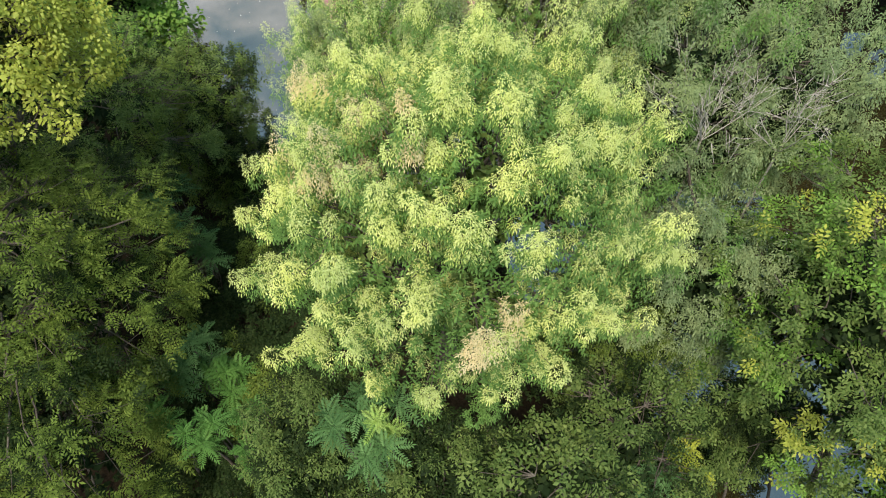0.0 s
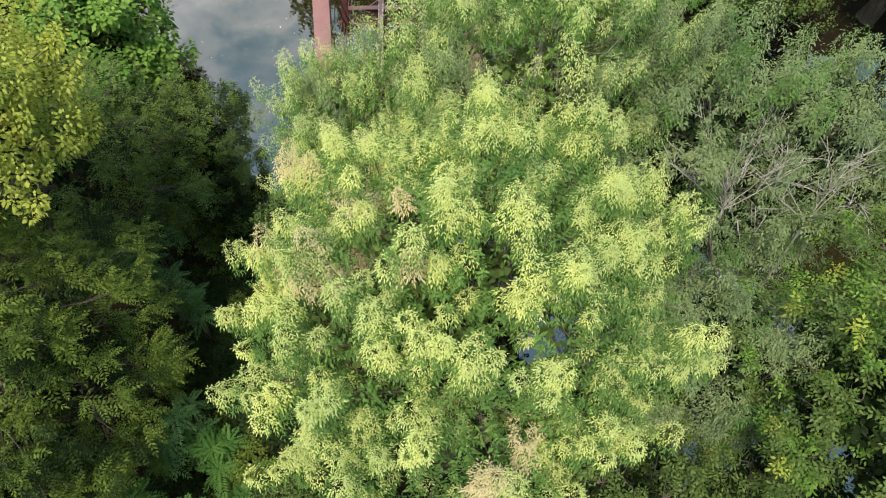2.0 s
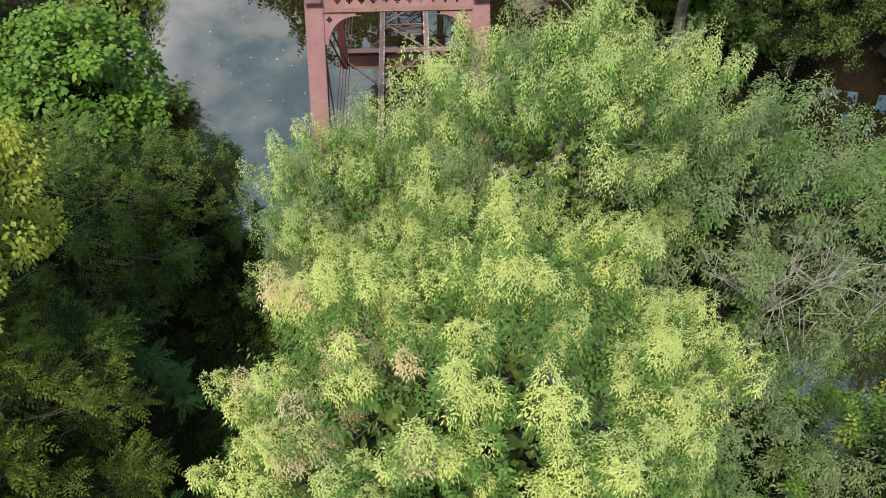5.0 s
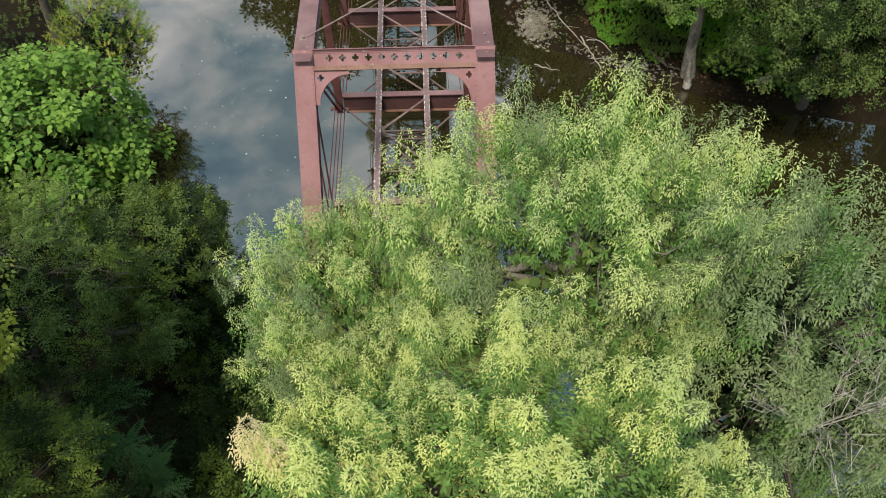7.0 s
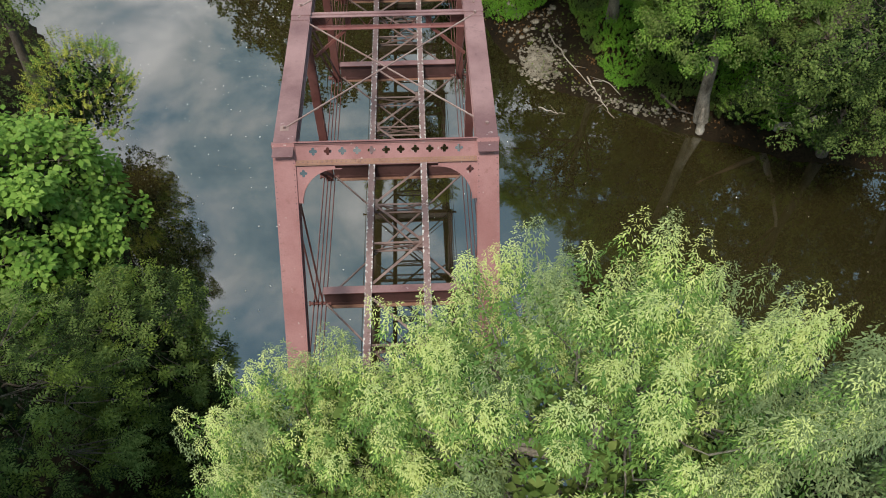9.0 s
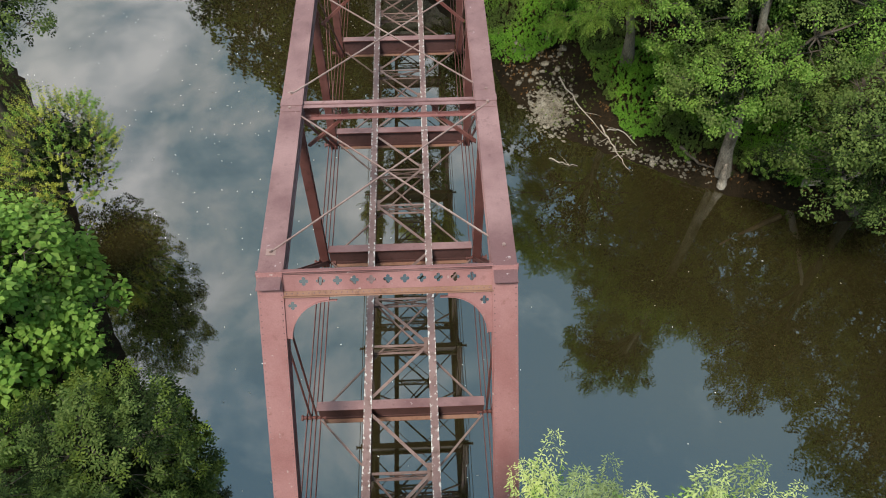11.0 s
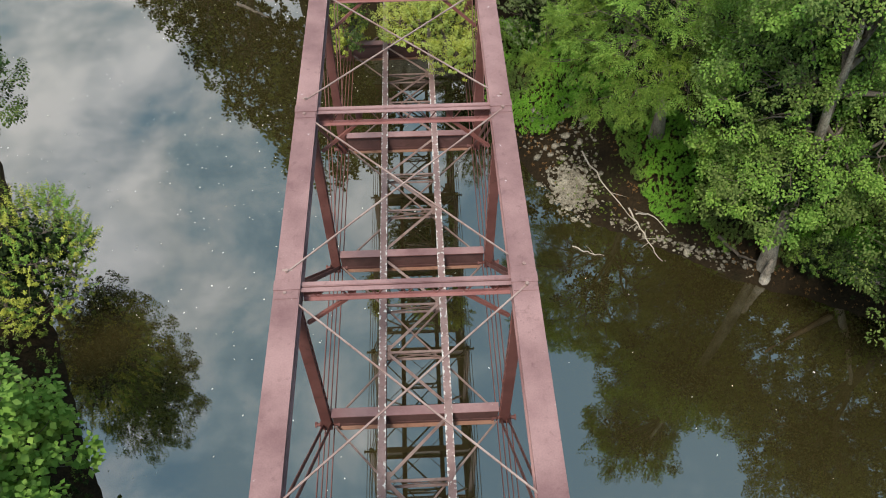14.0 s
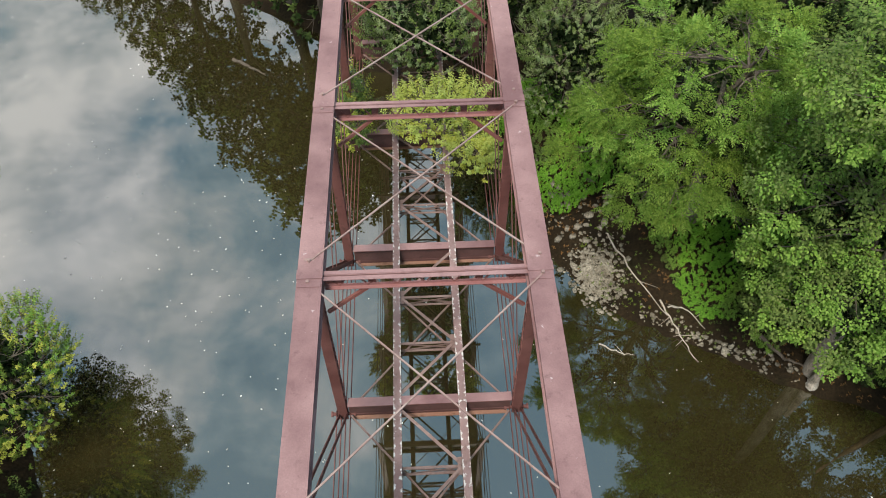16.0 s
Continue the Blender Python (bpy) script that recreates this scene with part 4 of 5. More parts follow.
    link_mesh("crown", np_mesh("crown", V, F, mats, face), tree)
    return tree


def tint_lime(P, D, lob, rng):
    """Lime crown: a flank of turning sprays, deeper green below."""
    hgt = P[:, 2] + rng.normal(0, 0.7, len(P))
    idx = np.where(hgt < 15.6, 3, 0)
    mid = np.stack([np.bincount(lob, P[:, k]) / np.maximum(np.bincount(lob), 1) for k in range(3)], 1)
    near = np.exp(-((mid[:, 0] + 0.9) / 1.7) ** 2 - ((mid[:, 1] - 11.8) / 2.4) ** 2) * (mid[:, 2] > 18.0)
    turned = rng.uniform(0, 1, len(mid)) < 0.03 + 0.85 * near
    return np.where(turned[lob] & (rng.uniform(0, 1, len(P)) < 0.55) & (P[:, 2] > 17.5), 2, idx)


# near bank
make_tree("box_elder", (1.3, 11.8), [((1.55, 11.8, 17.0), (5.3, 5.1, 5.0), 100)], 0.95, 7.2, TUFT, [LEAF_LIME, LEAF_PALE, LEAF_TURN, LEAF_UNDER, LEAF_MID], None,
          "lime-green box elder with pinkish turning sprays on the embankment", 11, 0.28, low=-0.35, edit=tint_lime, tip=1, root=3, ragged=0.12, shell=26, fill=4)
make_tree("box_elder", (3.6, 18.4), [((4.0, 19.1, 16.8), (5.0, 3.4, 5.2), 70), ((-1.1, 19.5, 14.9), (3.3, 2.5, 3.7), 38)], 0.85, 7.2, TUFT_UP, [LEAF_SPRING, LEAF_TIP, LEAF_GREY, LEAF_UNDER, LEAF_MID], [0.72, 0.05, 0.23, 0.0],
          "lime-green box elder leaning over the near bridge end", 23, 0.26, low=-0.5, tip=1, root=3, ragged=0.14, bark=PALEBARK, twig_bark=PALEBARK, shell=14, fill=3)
make_tree("box_elder", (8.6, 16.0), [((8.6, 18.2, 13.8), (4.5, 3.9, 5.8), 72), ((12.2, 18.4, 14.2), (3.9, 3.2, 4.9), 40), ((9.0, 13.4, 10.6), (3.3, 2.9, 5.0), 40)], 0.8, 6.5, TUFT_S, [LEAF_UNDER, LEAF_GREY, LEAF_DEEP], [0.12, 0.88],
          "grey-green box elder with bare dead upper branches", 37, 0.26, low=-0.5, bark=PALEBARK, shell=8)
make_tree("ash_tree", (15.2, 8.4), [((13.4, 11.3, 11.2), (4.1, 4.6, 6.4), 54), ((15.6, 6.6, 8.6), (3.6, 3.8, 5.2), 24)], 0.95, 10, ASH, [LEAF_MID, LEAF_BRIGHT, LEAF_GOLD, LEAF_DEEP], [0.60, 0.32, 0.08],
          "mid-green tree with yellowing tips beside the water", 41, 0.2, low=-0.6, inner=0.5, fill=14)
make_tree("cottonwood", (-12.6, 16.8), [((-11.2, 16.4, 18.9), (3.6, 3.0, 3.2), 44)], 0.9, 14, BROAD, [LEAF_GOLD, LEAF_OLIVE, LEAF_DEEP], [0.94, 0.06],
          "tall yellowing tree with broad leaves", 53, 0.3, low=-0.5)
# the LEAF_DARK share paints bank shade into both walnuts and the willow
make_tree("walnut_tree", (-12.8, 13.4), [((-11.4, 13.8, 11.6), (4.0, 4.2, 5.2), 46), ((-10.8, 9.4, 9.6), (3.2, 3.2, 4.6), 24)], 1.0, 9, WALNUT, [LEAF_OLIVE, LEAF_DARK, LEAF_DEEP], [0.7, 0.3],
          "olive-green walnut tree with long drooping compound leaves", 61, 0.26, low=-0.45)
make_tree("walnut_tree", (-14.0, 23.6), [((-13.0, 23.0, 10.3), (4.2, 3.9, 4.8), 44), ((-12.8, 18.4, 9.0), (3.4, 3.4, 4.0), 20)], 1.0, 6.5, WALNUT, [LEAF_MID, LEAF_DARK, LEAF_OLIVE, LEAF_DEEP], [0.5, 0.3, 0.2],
          "walnut tree on the shaded bank, leaves coloured dark for shade", 67, 0.26, low=-0.45)
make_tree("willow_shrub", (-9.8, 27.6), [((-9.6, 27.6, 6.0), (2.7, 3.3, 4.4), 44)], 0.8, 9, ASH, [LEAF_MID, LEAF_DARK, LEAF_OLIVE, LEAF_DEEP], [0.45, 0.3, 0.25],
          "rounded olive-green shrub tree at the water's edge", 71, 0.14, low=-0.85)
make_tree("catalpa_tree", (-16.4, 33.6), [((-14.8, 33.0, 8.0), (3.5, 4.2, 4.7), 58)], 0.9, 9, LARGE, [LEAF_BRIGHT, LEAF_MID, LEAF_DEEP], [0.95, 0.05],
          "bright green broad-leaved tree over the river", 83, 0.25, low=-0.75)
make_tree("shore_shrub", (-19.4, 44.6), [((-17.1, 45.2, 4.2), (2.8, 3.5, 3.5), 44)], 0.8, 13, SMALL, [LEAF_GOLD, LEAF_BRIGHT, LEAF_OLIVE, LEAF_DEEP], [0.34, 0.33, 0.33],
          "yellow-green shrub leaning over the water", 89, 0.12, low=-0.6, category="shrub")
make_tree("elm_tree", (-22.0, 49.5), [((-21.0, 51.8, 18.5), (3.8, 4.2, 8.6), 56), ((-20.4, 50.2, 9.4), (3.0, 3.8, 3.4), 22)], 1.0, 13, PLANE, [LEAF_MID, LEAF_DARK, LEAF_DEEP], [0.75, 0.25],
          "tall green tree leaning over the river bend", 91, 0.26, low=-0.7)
# shrubs that lead with LEAF_DARK carry the hollow's deep shade in their colour
for k, (bx, by, bc, br, nl, ms, lb) in enumerate([
        (1.0, 6.6, (1.0, 7.2, 11.5), (2.5, 1.9, 2.6), 22, [LEAF_MID, LEAF_DARK, LEAF_DEEP], "green shrub with narrow leaves on the embankment"),
        (3.6, 6.0, (3.6, 6.4, 12.2), (2.0, 1.8, 2.6), 22, [LEAF_MID, LEAF_DARK, LEAF_DEEP], "tall green shrub with narrow leaves on the embankment"),
        (-2.6, 8.0, (-2.6, 8.4, 11.4), (2.0, 2.0, 3.0), 22, [LEAF_MID, LEAF_DARK, LEAF_DEEP], "green shrub below the box elder"),
        (6.6, 8.6, (6.8, 9.4, 8.4), (2.4, 2.8, 3.4), 26, [LEAF_MID, LEAF_DARK, LEAF_DEEP], "dense green shrub on the embankment slope"),
        (6.4, 12.6, (6.6, 13.0, 9.4), (2.6, 2.6, 4.0), 28, [LEAF_OLIVE, LEAF_DARK, LEAF_DEEP], "grey-green thicket on the embankment slope"),
        (-6.2, 22.4, (-6.2, 22.6, 3.8), (1.8, 2.4, 2.2), 24, [LEAF_DARK, LEAF_OLIVE, LEAF_DEEP], "shrub in the shade of the trees, coloured dark for it"),
        (-5.0, 17.2, (-5.0, 17.2, 5.8), (1.8, 2.2, 2.0), 22, [LEAF_DARK, LEAF_OLIVE, LEAF_DEEP], "shrub on the embankment slope, coloured dark as shade"),
        (-7.4, 25.0, (-7.4, 25.2, 3.6), (2.0, 2.2, 2.6), 20, [LEAF_DARK, LEAF_OLIVE, LEAF_DEEP], "shrub beside the water, coloured dark as shade"),
        (-4.4, 6.8, (-4.4, 7.0, 8.0), (2.0, 2.0, 1.6), 20, [LEAF_DARK, LEAF_OLIVE, LEAF_DEEP], "bramble mound on the embankment, coloured dark as shade"),
        (-2.8, 20.0, (-2.9, 20.6, 9.6), (1.9, 1.6, 1.8), 18, [LEAF_MID, LEAF_DARK, LEAF_DEEP], "green shrub over the bridge abutment"),
        (11.6, 8.6, (11.0, 10.6, 5.0), (1.7, 1.6, 3.0), 18, [LEAF_DARK, LEAF_MID, LEAF_DEEP], "shrub leaning to the water, coloured dark as shade"),
        # added dark mass in place of the black shade right of the water
        (13.6, 8.2, (13.6, 12.2, 3.6), (2.1, 1.9, 2.6), 20, [LEAF_DARK, LEAF_MID, LEAF_DEEP], "dark shrub over the water, standing in for black shade")]):
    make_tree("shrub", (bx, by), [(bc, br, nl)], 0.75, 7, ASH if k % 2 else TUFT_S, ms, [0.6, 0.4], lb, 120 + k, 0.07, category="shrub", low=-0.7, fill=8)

for k, (bx, by, bc, br, nl) in enumerate([(20.0, 46.2, (19.8, 45.6, 1.9), (1.7, 1.2, 1.3), 18), (23.2, 44.4, (22.9, 43.5, 2.2), (1.8, 1.4, 1.6), 20)]):
    make_tree("shrub", (bx, by), [(bc, br, nl)], 0.6, 8, SMALL, [LEAF_BRIGHT, LEAF_MID, LEAF_DEEP], [0.65, 0.35], "leafy green shrub on the far bank above the water", 160 + k, 0.05, category="shrub", low=-0.6, fill=6)

# far bank
make_tree("locust_tree", (13.6, 54.4), [((11.8, 53.0, 9.4), (4.7, 4.5, 5.6), 40)], 1.1, 17, WALNUT, [LEAF_FRESH, LEAF_BRIGHT, LEAF_DEEP], [0.7, 0.3],
          "green tree with feathery compound leaves on the far bank", 97, 0.3, low=-0.3, ragged=0.18, inner=0.1, fill=5, bark=PALEBARK)
make_tree("sycamore", (17.6, 46.1), [((15.4, 47.6, 11.0), (3.7, 3.2, 5.2), 42), ((19.2, 45.8, 10.0), (3.2, 3.2, 5.0), 26), ((15.8, 45.0, 8.0), (3.3, 2.5, 3.2), 24), ((14.4, 45.6, 17.2), (3.2, 3.0, 3.2), 26)], 0.9, 17, PLANE, [LEAF_BRIGHT, LEAF_MID, LEAF_DEEP], [0.5, 0.5],
          "tall bright green sycamore with a pale mottled trunk", 101, 0.33, bark=PALEBARK, low=-0.45, ragged=0.18, top=(14.9, 44.5, 16.2))
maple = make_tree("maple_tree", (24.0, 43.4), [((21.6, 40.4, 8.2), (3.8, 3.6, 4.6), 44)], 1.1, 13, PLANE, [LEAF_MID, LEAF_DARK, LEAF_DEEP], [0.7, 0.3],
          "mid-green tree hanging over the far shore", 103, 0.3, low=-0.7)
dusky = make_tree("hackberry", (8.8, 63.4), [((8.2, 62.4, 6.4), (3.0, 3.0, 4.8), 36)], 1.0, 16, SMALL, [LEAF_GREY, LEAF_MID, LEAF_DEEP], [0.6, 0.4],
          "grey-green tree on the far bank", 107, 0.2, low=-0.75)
make_tree("vine", (1.04, 53.2), [((0.9, 52.6, 10.8), (2.3, 1.7, 2.0), 26), ((2.0, 51.2, 10.2), (0.9, 1.0, 1.2), 10)], 0.6, 13, SMALL, [LEAF_VINE, LEAF_GOLD, LEAF_LIME], [0.5, 0.3, 0.2],
          "yellow-green vine thicket growing on the bridge floor", 109, 0.05, category="vine", low=-0.5, fill=0, base_z=9.24)
make_tree("vine", (-1.04, 58.6), [((0.2, 58.4, 11.0), (2.8, 3.0, 2.8), 34)], 0.8, 14, SMALL, [LEAF_MID, LEAF_GREY, LEAF_DEEP], [0.6, 0.4],
          "green vine thicket growing on the bridge floor", 113, 0.06, category="vine", low=-0.6, base_z=9.24)
make_tree("vine", (-2.75, 53.8), [((-2.7, 53.6, 10.4), (0.6, 2.2, 2.0), 16)], 0.4, 10, SMALL, [LEAF_MID, LEAF_GOLD, LEAF_DEEP], [0.7, 0.3],
          "green vine climbing the side of the bridge", 114, 0.03, category="vine", low=-0.9, fill=0, base_z=8.5)
for src, x, y, turn, sc in ((maple, 18.0, 57.5, 70, 1.15), (maple, 26.0, 51.0, 140, 1.5), (dusky, 13.0, 62.0, 130, 1.2), (maple, 30.5, 44.0, 60, 1.75), (dusky, 4.6, 69.0, 40, 1.25)):
    copy_thing(src, pose(x, y, float(ground_height(x, y)) - 0.15, 0, 0, turn) @ Matrix.Scale(sc, 4))
COARSE = dict(leaves=10, shoot=0.8, droop=0.25, size=0.34, slim=0.8, twist=0.4)
# leaf mix darkened to paint the shade seen through gaps between nearer crowns
wood = make_tree("woodland_tree", (22.0, 57.5), [((21.4, 56.8, 10.4), (4.6, 4.4, 6.2), 36)], 1.3, 9, COARSE, [LEAF_MID, LEAF_DARK, LEAF_DEEP], [0.45, 0.55],
                 "full green tree in the riverside wood", 131, 0.3, low=-0.7, fill=5)
tagged(wood, group="riverside wood")
# near-bank copies are added mostly out of view, and screen off low sky
for x, y, turn, sc in ((29.0, 53.0, 200, 1.2), (33.5, 38.0, 250, 0.95), (18.0, 65.0, 310, 1.3), (39.0, 38.5, 150, 1.2), (36.0, 47.0, 15, 1.3), (-8.5, 76.5, 100, 1.4), (-13.5, 80.5, 250, 1.2),
                       (-18.5, 86.0, 60, 1.0), (-24.5, 92.0, 180, 0.95), (-32.0, 100.5, 120, 0.9), (-5.8, 72.6, 330, 1.0), (8.5, 77.0, 210, 1.1), (-7.0, 84.5, 80, 1.2), (12.0, 71.5, 75, 1.3),
                       (-27.5, 42.0, 45, 0.9), (-22.0, 33.0, 160, 0.9), (-20.5, 22.0, 200, 0.9), (-18.0, 9.0, 300, 0.9), (21.5, -1.0, 33, 1.0), (-37.0, 60.0, 230, 0.9), (-46.0, 72.0, 70, 1.0),
                       (-44.0, 119.0, 70, 1.2), (46.0, 31.0, 10, 1.1), (-15.0, 1.0, 10, 0.9), (27.0, -9.0, 90, 1.0), (24.0, 64.0, 90, 1.2)):
    copy_thing(wood, pose(x, y, float(ground_height(x, y)) - 0.15, 0, 0, turn) @ Matrix.Scale(sc, 4))


def bare_limbs(rng, root, tips, r0, forks=5):
    """Bare branching limbs with fine twigs."""
    out = []
    for t in tips:
        u = np.linspace(0, 1, 7)[:, None]
        pts = np.array(root) + (np.array(t) - np.array(root)) * u + rng.normal(0, 0.06, (7, 3)) * u
        out.append((pts, r0 * np.linspace(1, 0.22, 7)))
        for j in range(forks):
            k = rng.integers(2, 6)
            d = unit((pts[-1] - pts[0] + rng.normal(0, 0.55, 3) * np.linalg.norm(pts[-1] - pts[0]))[None])[0]
            ln = rng.uniform(0.5, 1.3)
            q = pts[k] + d * ln * np.linspace(0, 1, 5)[:, None] + rng.normal(0, 0.03, (5, 3))
            out.append((q, r0 * 0.35 * np.linspace(1, 0.25, 5)))
            for _ in range(2):
                e = unit((d + rng.normal(0, 0.5, 3))[None])[0]
                w = q[rng.integers(1, 4)] + e * rng.uniform(0.3, 0.7) * np.linspace(0, 1, 4)[:, None]
                out.append((w, 0.010 * np.linspace(1, 0.4, 4)))
    return out


rng = np.random.default_rng(5)
for root, foot, n, spread_, lift in (((9.0, 15.8, 15.4), (9.0, 16.4), 8, 1.3, 3.0), ((11.4, 15.6, 15.0), (11.2, 16.6), 6, 0.8, 2.7)):
    gz = float(ground_height(*foot)) - 0.2
    dead = empty("dead_tree", (foot[0], foot[1], gz), "bare bleached dead tree with fine twigs", "dead tree")
    tips = [(root[0] + rng.normal(0, spread_), root[1] - 0.3 + rng.normal(0, 0.8), root[2] + lift * rng.uniform(0.7, 1.0)) for _ in range(n)]
    st = np.array([foot[0], foot[1], gz]) + (np.array(root) - np.array([foot[0], foot[1], gz])) * np.linspace(0, 1, 6)[:, None]
    link_mesh("trunk", np_mesh("trunk", *tube_arrays([(st, np.linspace(0.09, 0.035, 6))], 8), [DEADWOOD]), dead)
    link_mesh("branchwork", np_mesh("branchwork", *tube_arrays(bare_limbs(rng, root, tips, 0.019, 8), 4), [DEADWOOD]), dead)

# tall feathery plants with star-shaped heads of fronds
FRONDS, PAIRS = 11, 10
HEAD = dict(leaves=1, shoot=0.16, droop=0.10, size=0.70, pairs=PAIRS, leaflet=0.24, bend=0.42, slim=0.34, twist=0.08, hang=0.15, fan=True)


def feather_plant(x, y, ztop, heads, mat, label, seed, spread=0.9, size=1.0):
    """A clump of upright stems, each with a star of feathered fronds on top."""
    rng = np.random.default_rng(seed)
    gz = float(ground_height(x, y)) - 0.1
    plant = empty("sumac", (x, y, gz), label, "plant")
    ang = rng.uniform(0, 6.28, heads)
    rr = spread * np.sqrt(rng.uniform(0.05, 1, heads))
    P = np.stack([x + rr * np.cos(ang), y + rr * np.sin(ang), ztop - rng.uniform(0, 1.1, heads)], 1)
    P[0] = (x, y, ztop)
    for p in P:
        u = np.linspace(0, 1, 6)[:, None]
        q = np.array([x, y, gz]) * (1 - u) + p * u
        q[:, :2] += (np.sin(u * 3.1) * 0.12)
        link_mesh("stem", np_mesh("stem", *tube_arrays([(q, np.linspace(0.045, 0.018, 6))], 6), [BARK]), plant)
    st = dict(HEAD, size=HEAD["size"] * size)
    for p in P:
        d = unit(np.array([[rng.normal(0, 0.2), rng.normal(0, 0.2) - 0.1, 1.0]]))
        V, F, own, _ = spray(np.repeat(p[None], FRONDS, 0), np.repeat(d, FRONDS, 0), rng, st)
        for k in range(FRONDS):
            used, f = np.unique(F[own == k], return_inverse=True)
            rib = np.vstack([p[None], V[[4 * (2 * FRONDS * j + k) for j in range(PAIRS + 1)]]])
            rib = np.vstack([rib, rib + np.array([0, 0, 0.014])])
            m, c = len(used), PAIRS + 2
            strip = [(m + j, m + j + 1, m + j + c + 1) for j in range(c - 1)] + [(m + j, m + j + c + 1, m + j + c) for j in range(c - 1)]
            weld, to = np.unique(np.round(np.vstack([V[used], rib]), 4), axis=0, return_inverse=True)
            link_mesh("frond", np_mesh("frond", weld, to.reshape(-1)[np.vstack([f.reshape(-1, 3), strip])], [mat]), plant)
    return plant


for k, (x, y, z, n, mat, lb, sp, sz) in enumerate([
        (-9.2, 20.0, 9.3, 8, LEAF_TEAL, "blue-green sumac with star-shaped heads of fronds", 1.1, 1.1),
        (-8.3, 18.7, 8.0, 5, LEAF_TEAL, "blue-green sumac with star-shaped heads of fronds", 0.9, 1.0),
        (-7.4, 13.3, 8.9, 8, LEAF_TEAL, "green sumac thicket in the shade", 1.2, 1.0),
        (-6.2, 12.4, 8.4, 6, LEAF_FROND, "mid-green sumac with drooping fronds", 0.9, 0.95),
        (-7.8, 10.5, 9.6, 4, LEAF_FROND, "mid-green sumac with drooping fronds", 0.6, 0.8),
        (-5.6, 9.5, 10.8, 6, LEAF_FROND, "mid-green sumac with drooping fronds", 0.9, 0.8),
        (-4.5, 10.2, 10.2, 2, LEAF_FROND, "small sumac with a single star of fronds", 0.4, 0.7),
        (-4.4, 8.6, 11.2, 3, LEAF_FROND, "small sumac with a single star of fronds", 0.5, 0.6),
        (-0.9, 7.5, 15.3, 10, LEAF_TEAL, "tall blue-green sumac above the embankment", 1.0, 0.75),
        (-0.5, 7.2, 15.4, 2, LEAF_LIMEFROND, "pale new fronds of a tall sumac", 0.3, 0.6),
        (7.4, 8.0, 9.2, 8, LEAF_TEAL, "blue-green sumac on the embankment slope", 1.1, 0.8),
        (8.5, 8.7, 9.3, 3, LEAF_YFROND, "yellow-green sumac on the embankment slope", 0.5, 0.7),
        (9.0, 9.6, 8.6, 2, LEAF_YFROND, "yellow-green sumac on the embankment slope", 0.4, 0.6),
        (8.9, 8.0, 9.0, 2, LEAF_YFROND, "yellow-green sumac on the embankment slope", 0.4, 0.5)]):
    feather_plant(x, y, z, n, mat, lb, 300 + k, sp, sz)


# ---- ground cover ----
def cover(name, label, n, box_, test, style, mats, weights, seed, mound=0.8, low=0.05):
    rng = np.random.default_rng(seed)
    x = rng.uniform(box_[0], box_[1], n)
    y = rng.uniform(box_[2], box_[3], n)
    g = ground_height(x, y)
    keep = (g > low) & test(x, y, g)
    x, y, g = x[keep], y[keep], g[keep]
    hump = np.array([noise.noise(Vector((a * 0.45, b * 0.45, seed))) + 0.5 * noise.noise(Vector((a * 1.3, b * 1.3, seed))) for a, b in zip(x, y)])
    lift = np.maximum(0, 0.45 + hump) * mound * rng.uniform(0.5, 1.0, len(x))
    P = np.stack([x, y, g + lift], 1)
    D = unit(np.stack([rng.normal(0, 0.4, len(x)), rng.normal(0, 0.4, len(x)), np.ones(len(x))], 1))
    V, F, own, _ = spray(P, D, rng, style)
    w = np.array(weights, float) / sum(weights)
    zone = (noise_index(x, y, seed, w) if len(w) > 1 else np.zeros(len(x), int))
    ob = link_mesh(name, np_mesh(name, V, F, mats, zone[own]))
    return tagged(ob, label, "undergrowth", kind="stuff")


def noise_index(x, y, seed, w):
    v = np.array([noise.noise(Vector((a * 0.35, b * 0.35, seed + 9.5))) for a, b in zip(x, y)])
    rank = np.argsort(np.argsort(v)) / max(1, len(v) - 1)
    return np.minimum(np.searchsorted(np.cumsum(w), rank), len(w) - 1)


LOW = dict(leaves=12, shoot=0.35, droop=0.2, size=0.13, slim=0.6, twist=0.5)
TINY = dict(leaves=18, shoot=0.30, droop=0.15, size=0.085, slim=0.8, twist=0.4)
# weighted to LEAF_DARK: shade below the trees is put into the leaf colour
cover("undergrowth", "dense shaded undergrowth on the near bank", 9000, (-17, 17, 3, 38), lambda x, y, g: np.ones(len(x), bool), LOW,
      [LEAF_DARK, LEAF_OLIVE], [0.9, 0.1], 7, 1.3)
cover("undergrowth", "brambles in the hollow beside the embankment, coloured dark as shade", 1400, (-10, -2.5, 5, 24), lambda x, y, g: np.ones(len(x), bool), ASH,
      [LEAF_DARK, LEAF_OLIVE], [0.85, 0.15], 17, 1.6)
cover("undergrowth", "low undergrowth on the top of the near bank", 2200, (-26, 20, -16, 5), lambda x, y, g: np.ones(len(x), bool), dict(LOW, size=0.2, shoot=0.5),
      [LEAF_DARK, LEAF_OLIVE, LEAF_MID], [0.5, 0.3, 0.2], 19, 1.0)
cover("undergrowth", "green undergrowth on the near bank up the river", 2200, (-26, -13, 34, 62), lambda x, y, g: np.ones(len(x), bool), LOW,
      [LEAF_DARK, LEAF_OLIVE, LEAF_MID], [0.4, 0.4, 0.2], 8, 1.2)
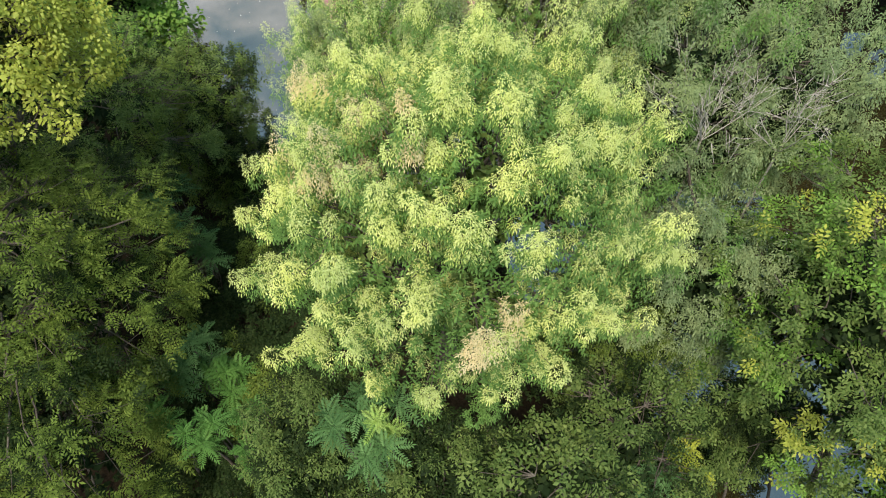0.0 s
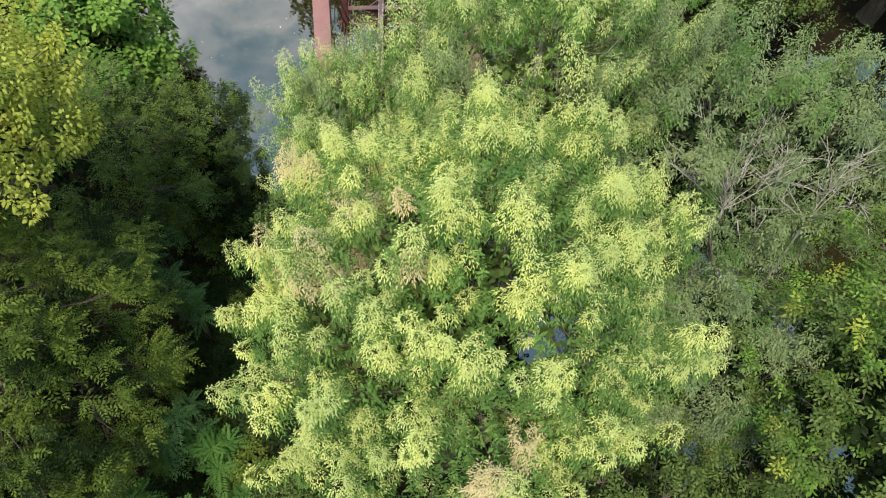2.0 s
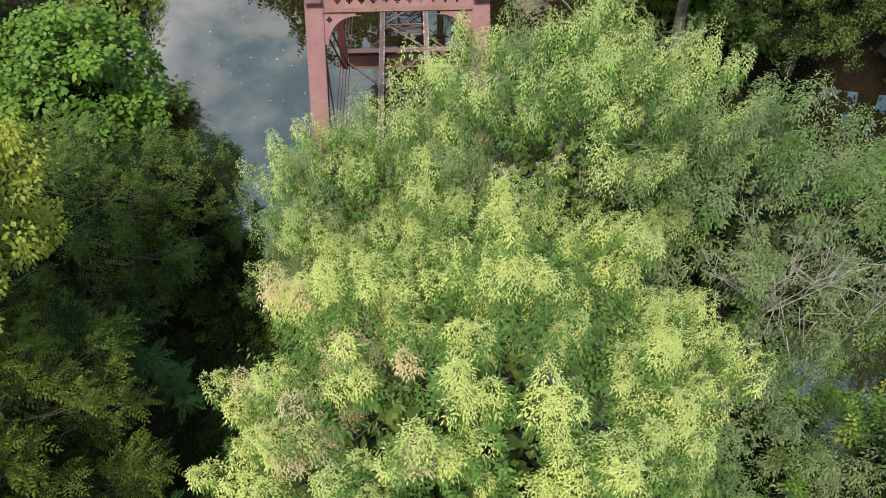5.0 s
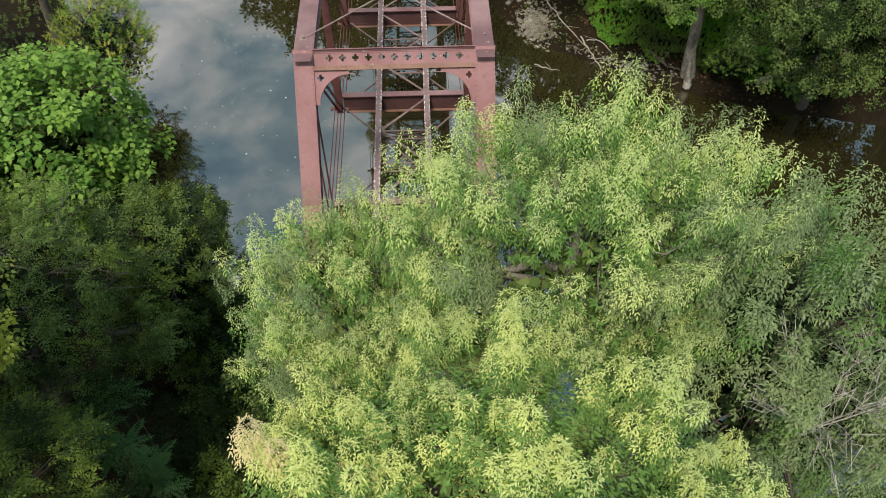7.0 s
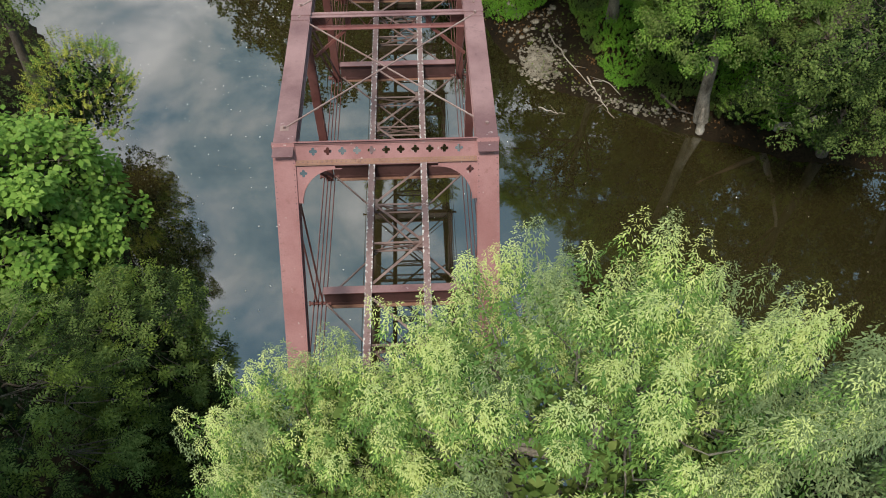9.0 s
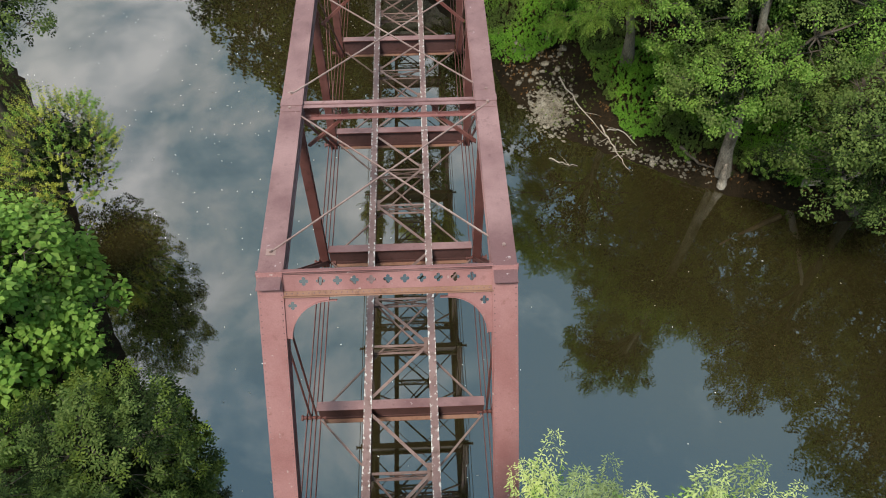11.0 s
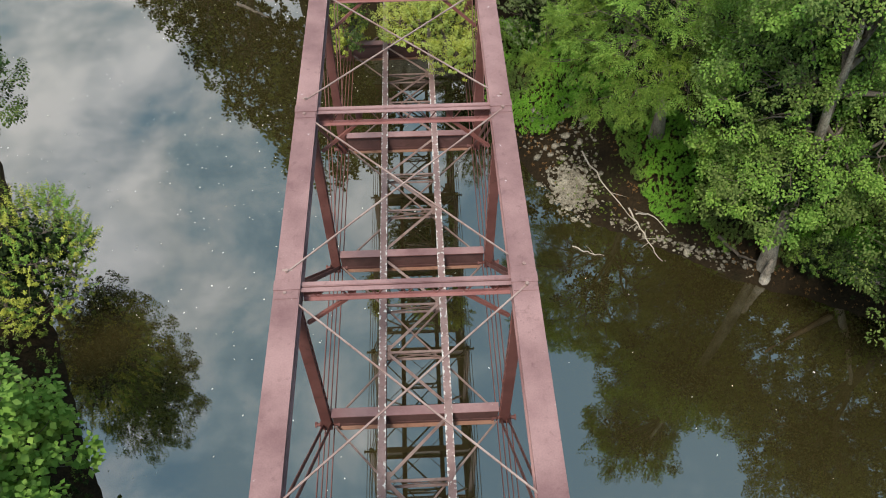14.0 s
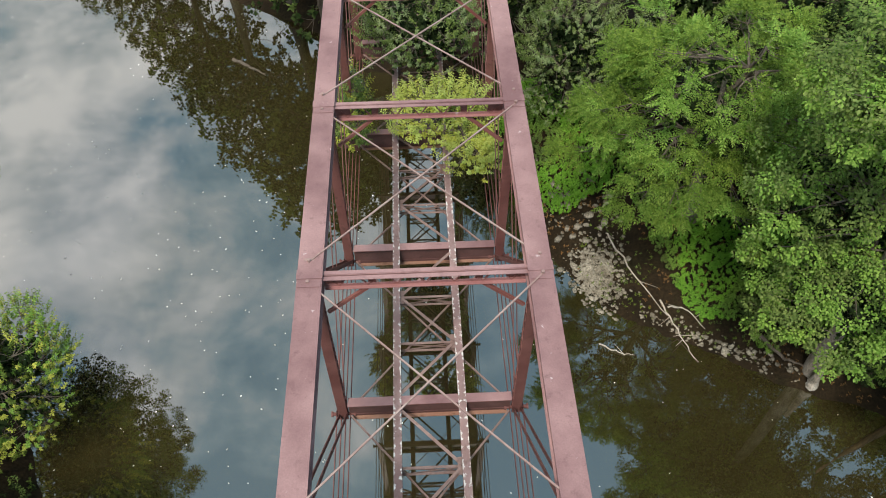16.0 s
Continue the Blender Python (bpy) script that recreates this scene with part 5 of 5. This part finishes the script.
cover("ground_ivy", "bright green creeping plants on the far bank", 27000, (4.5, 24.5, 42.0, 66), lambda x, y, g: (y > np.interp(x, [4, 5.6, 6.4, 9.3, 10.2, 11.0, 11.6, 12.6, 14.4, 16.1, 20, 24], [60, 57.0, 55.9, 56.3, 58.0, 57.0, 52.4, 49.9, 48.1, 47.2, 45.4, 43.6]) + 0.45 * np.sin(x * 2.3)) & (y < np.interp(x, [4, 12, 18, 24], [70, 60, 53, 49])), TINY,
      [LEAF_IVY, LEAF_BRIGHT, LEAF_MID], [0.6, 0.25, 0.15], 9, 0.75)
FLAT = dict(leaves=5, shoot=0.12, droop=0.1, size=0.10, slim=0.6, twist=0.7)
cover("leaf_litter", "brown fallen leaves and low weeds on the far shore", 4200, (5, 27, 40, 62), lambda x, y, g: g > 0.06, FLAT,
      [LEAF_BROWN, LEAF_OLIVE, LEAF_MID], [0.6, 0.25, 0.15], 12, 0.12)
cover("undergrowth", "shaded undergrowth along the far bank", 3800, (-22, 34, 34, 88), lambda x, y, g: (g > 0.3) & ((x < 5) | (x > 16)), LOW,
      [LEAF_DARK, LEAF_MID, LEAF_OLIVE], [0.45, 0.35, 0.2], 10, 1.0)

# ---- gravel bar, driftwood, floating specks ----
rng = np.random.default_rng(77)


def stone_arrays(c, r, rng):
    bm = bmesh.new()
    bmesh.ops.create_icosphere(bm, subdivisions=1, radius=1.0)
    v = np.array([q.co[:] for q in bm.verts])
    f = np.array([[q.index for q in p.verts] for p in bm.faces])
    bm.free()
    v = v * (1 + rng.normal(0, 0.10, (len(v), 1))) * np.array([1.0, rng.uniform(0.6, 1.0), rng.uniform(0.4, 0.65)]) * r
    a = rng.uniform(0, 6.28)
    v = v @ np.array([[math.cos(a), -math.sin(a), 0], [math.sin(a), math.cos(a), 0], [0, 0, 1]]).T
    return v + np.array(c), f


SV, SF, n0 = [], [], 0
for _ in range(1900):
    if rng.uniform() < 0.7:
        x, y = rng.normal(8.7, 0.62), rng.normal(52.2, 0.85)
    else:
        x = rng.uniform(6.2, 17)
        y = float(np.interp(x, FAR_X, FAR_Y)) + abs(rng.normal(0, 0.35)) + (rng.uniform(1.0, 6.0) if x < 10.5 else 0)
    g = float(ground_height(x, y))
    if g < -0.12:
        continue
    v, f = stone_arrays((x, y, max(g, -0.03) + 0.01), 0.03 + 0.13 * rng.uniform(0, 1) ** 2.2, rng)
    SV.append(v), SF.append(f + n0)
    n0 += len(v)
tagged(link_mesh("gravel", np_mesh("gravel", np.concatenate(SV), np.concatenate(SF), [STONE])), "pale gravel and cobbles along the far shore", "gravel", kind="stuff")
for _ in range(46):
    x, y = rng.uniform(7.0, 10.6), rng.uniform(52.5, 60.0)
    g = float(ground_height(x, y))
    r = rng.uniform(0.14, 0.30)
    v, f = stone_arrays((0, 0, 0), r, rng)
    ob = link_mesh("rock", np_mesh("rock", v, f, [STONE]))
    ob.matrix_basis = Matrix.Translation((x, y, max(g, -0.05) + r * 0.2))
    tagged(ob, "pale rounded rock on the gravel shore", "rock", "rocks on the gravel shore")


def driftwood(name, pts, r, label, forks=0, seed=1, mat=DEADWOOD):
    rng = np.random.default_rng(seed)
    p = np.array(pts, float)
    p[:, 2] += np.maximum(ground_height(p[:, 0], p[:, 1]), 0)
    u = np.linspace(0, len(p) - 1, 12)
    q = np.stack([np.interp(u, np.arange(len(p)), p[:, k]) for k in range(3)], 1) + rng.normal(0, 0.03, (12, 3))
    paths = [(q, r * np.linspace(1, 0.35, 12))]
    for _ in range(forks):
        k = rng.integers(3, 10)
        e = q[k] + np.array([rng.normal(0, 0.7), rng.normal(0, 0.7), rng.uniform(0.05, 0.4)])
        paths.append((q[k] + (e - q[k]) * np.linspace(0, 1, 5)[:, None], r * 0.4 * np.linspace(1, 0.3, 5)))
    ob = link_mesh(name, np_mesh(name, *tube_arrays(paths, 7), [mat]))
    return tagged(ob, label, "driftwood")


driftwood("driftwood_branch", [(9.5, 54.4, 0.12), (10.6, 51.7, 0.16), (11.7, 49.5, 0.06)], 0.05, "long bleached branch lying across the gravel bar", 1, 3)
driftwood("driftwood_branch", [(11.5, 50.3, 0.12), (12.1, 48.7, 0.10), (12.7, 47.1, 0.02)], 0.05, "bleached branch reaching into the water", 4, 4)
driftwood("driftwood_branch", [(11.8, 49.9, 0.15), (12.6, 49.6, 0.2), (13.3, 48.6, 0.1)], 0.045, "crooked bleached branch on the shore", 2, 5)
driftwood("driftwood_branch", [(8.2, 48.3, 0.03), (9.0, 47.8, 0.04), (9.8, 47.6, 0.03)], 0.04, "thin branch afloat by the shore", 1, 6)
driftwood("driftwood_branch", [(15.4, 47.6, 0.5), (16.3, 46.6, 0.3), (17.0, 46.2, 0.3)], 0.11, "dark fallen limb beside the broken trunk", 1, 16, BARK)
driftwood("floating_log", [(-12.2, 71.2, 0.02), (-11.0, 70.4, 0.04), (-9.9, 69.5, 0.06)], 0.13, "forked grey log afloat in the river", 4, 7, BARK)
driftwood("broken_trunk", [(17.55, 45.6, 0.0), (17.4, 45.5, 0.7), (17.2, 45.35, 1.5), (17.1, 45.3, 2.2)], 0.27, "broken barkless trunk at the water's edge", 0, 8, BLEACHED)
driftwood("leaning_trunk", [(21.5, 44.8, 0.2), (22.2, 43.6, 2.2), (22.8, 42.2, 4.8)], 0.24, "leaning trunk on the far bank", 0, 9)

WETWOOD = rough_material("soaked_wood", [(0.3, (0.024, 0.018, 0.008)), (0.6, (0.05, 0.036, 0.017)), (0.8, (0.034, 0.028, 0.012))], 1.2, rough=0.5, stretch=(1, 1, 1))
driftwood("sunken_log", [(20.2, 43.4, 0.06), (18.2, 42.5, -0.03), (16.4, 41.6, -0.09), (14.9, 40.8, -0.15)], 0.17, "brown soaked log barely breaking the surface", 0, 10, WETWOOD)

n = 900
x = rng.uniform(-34, 30, n)
y = rng.uniform(14, 84, n)
x[:300] = rng.normal(-10, 7, 300)
y[:300] = rng.normal(52, 13, 300)
keep = ground_height(x, y) < -0.25
x, y = x[keep], y[keep]
ax = unit(np.stack([rng.normal(0, 1, len(x)), rng.normal(0, 1, len(x)), np.zeros(len(x))], 1))
V, F = leaf_arrays(np.stack([x, y, np.full(len(x), 0.012)], 1), ax, np.cross(ax, np.array([0, 0, 1.0])), rng.uniform(0.04, 0.13, len(x)), rng.uniform(0.03, 0.07, len(x)), 0.0, 0.0)
tagged(link_mesh("floating_specks", np_mesh("floating_specks", V, F, [FOAM])), "pale leaves and scum specks afloat on the river", "debris", kind="stuff")
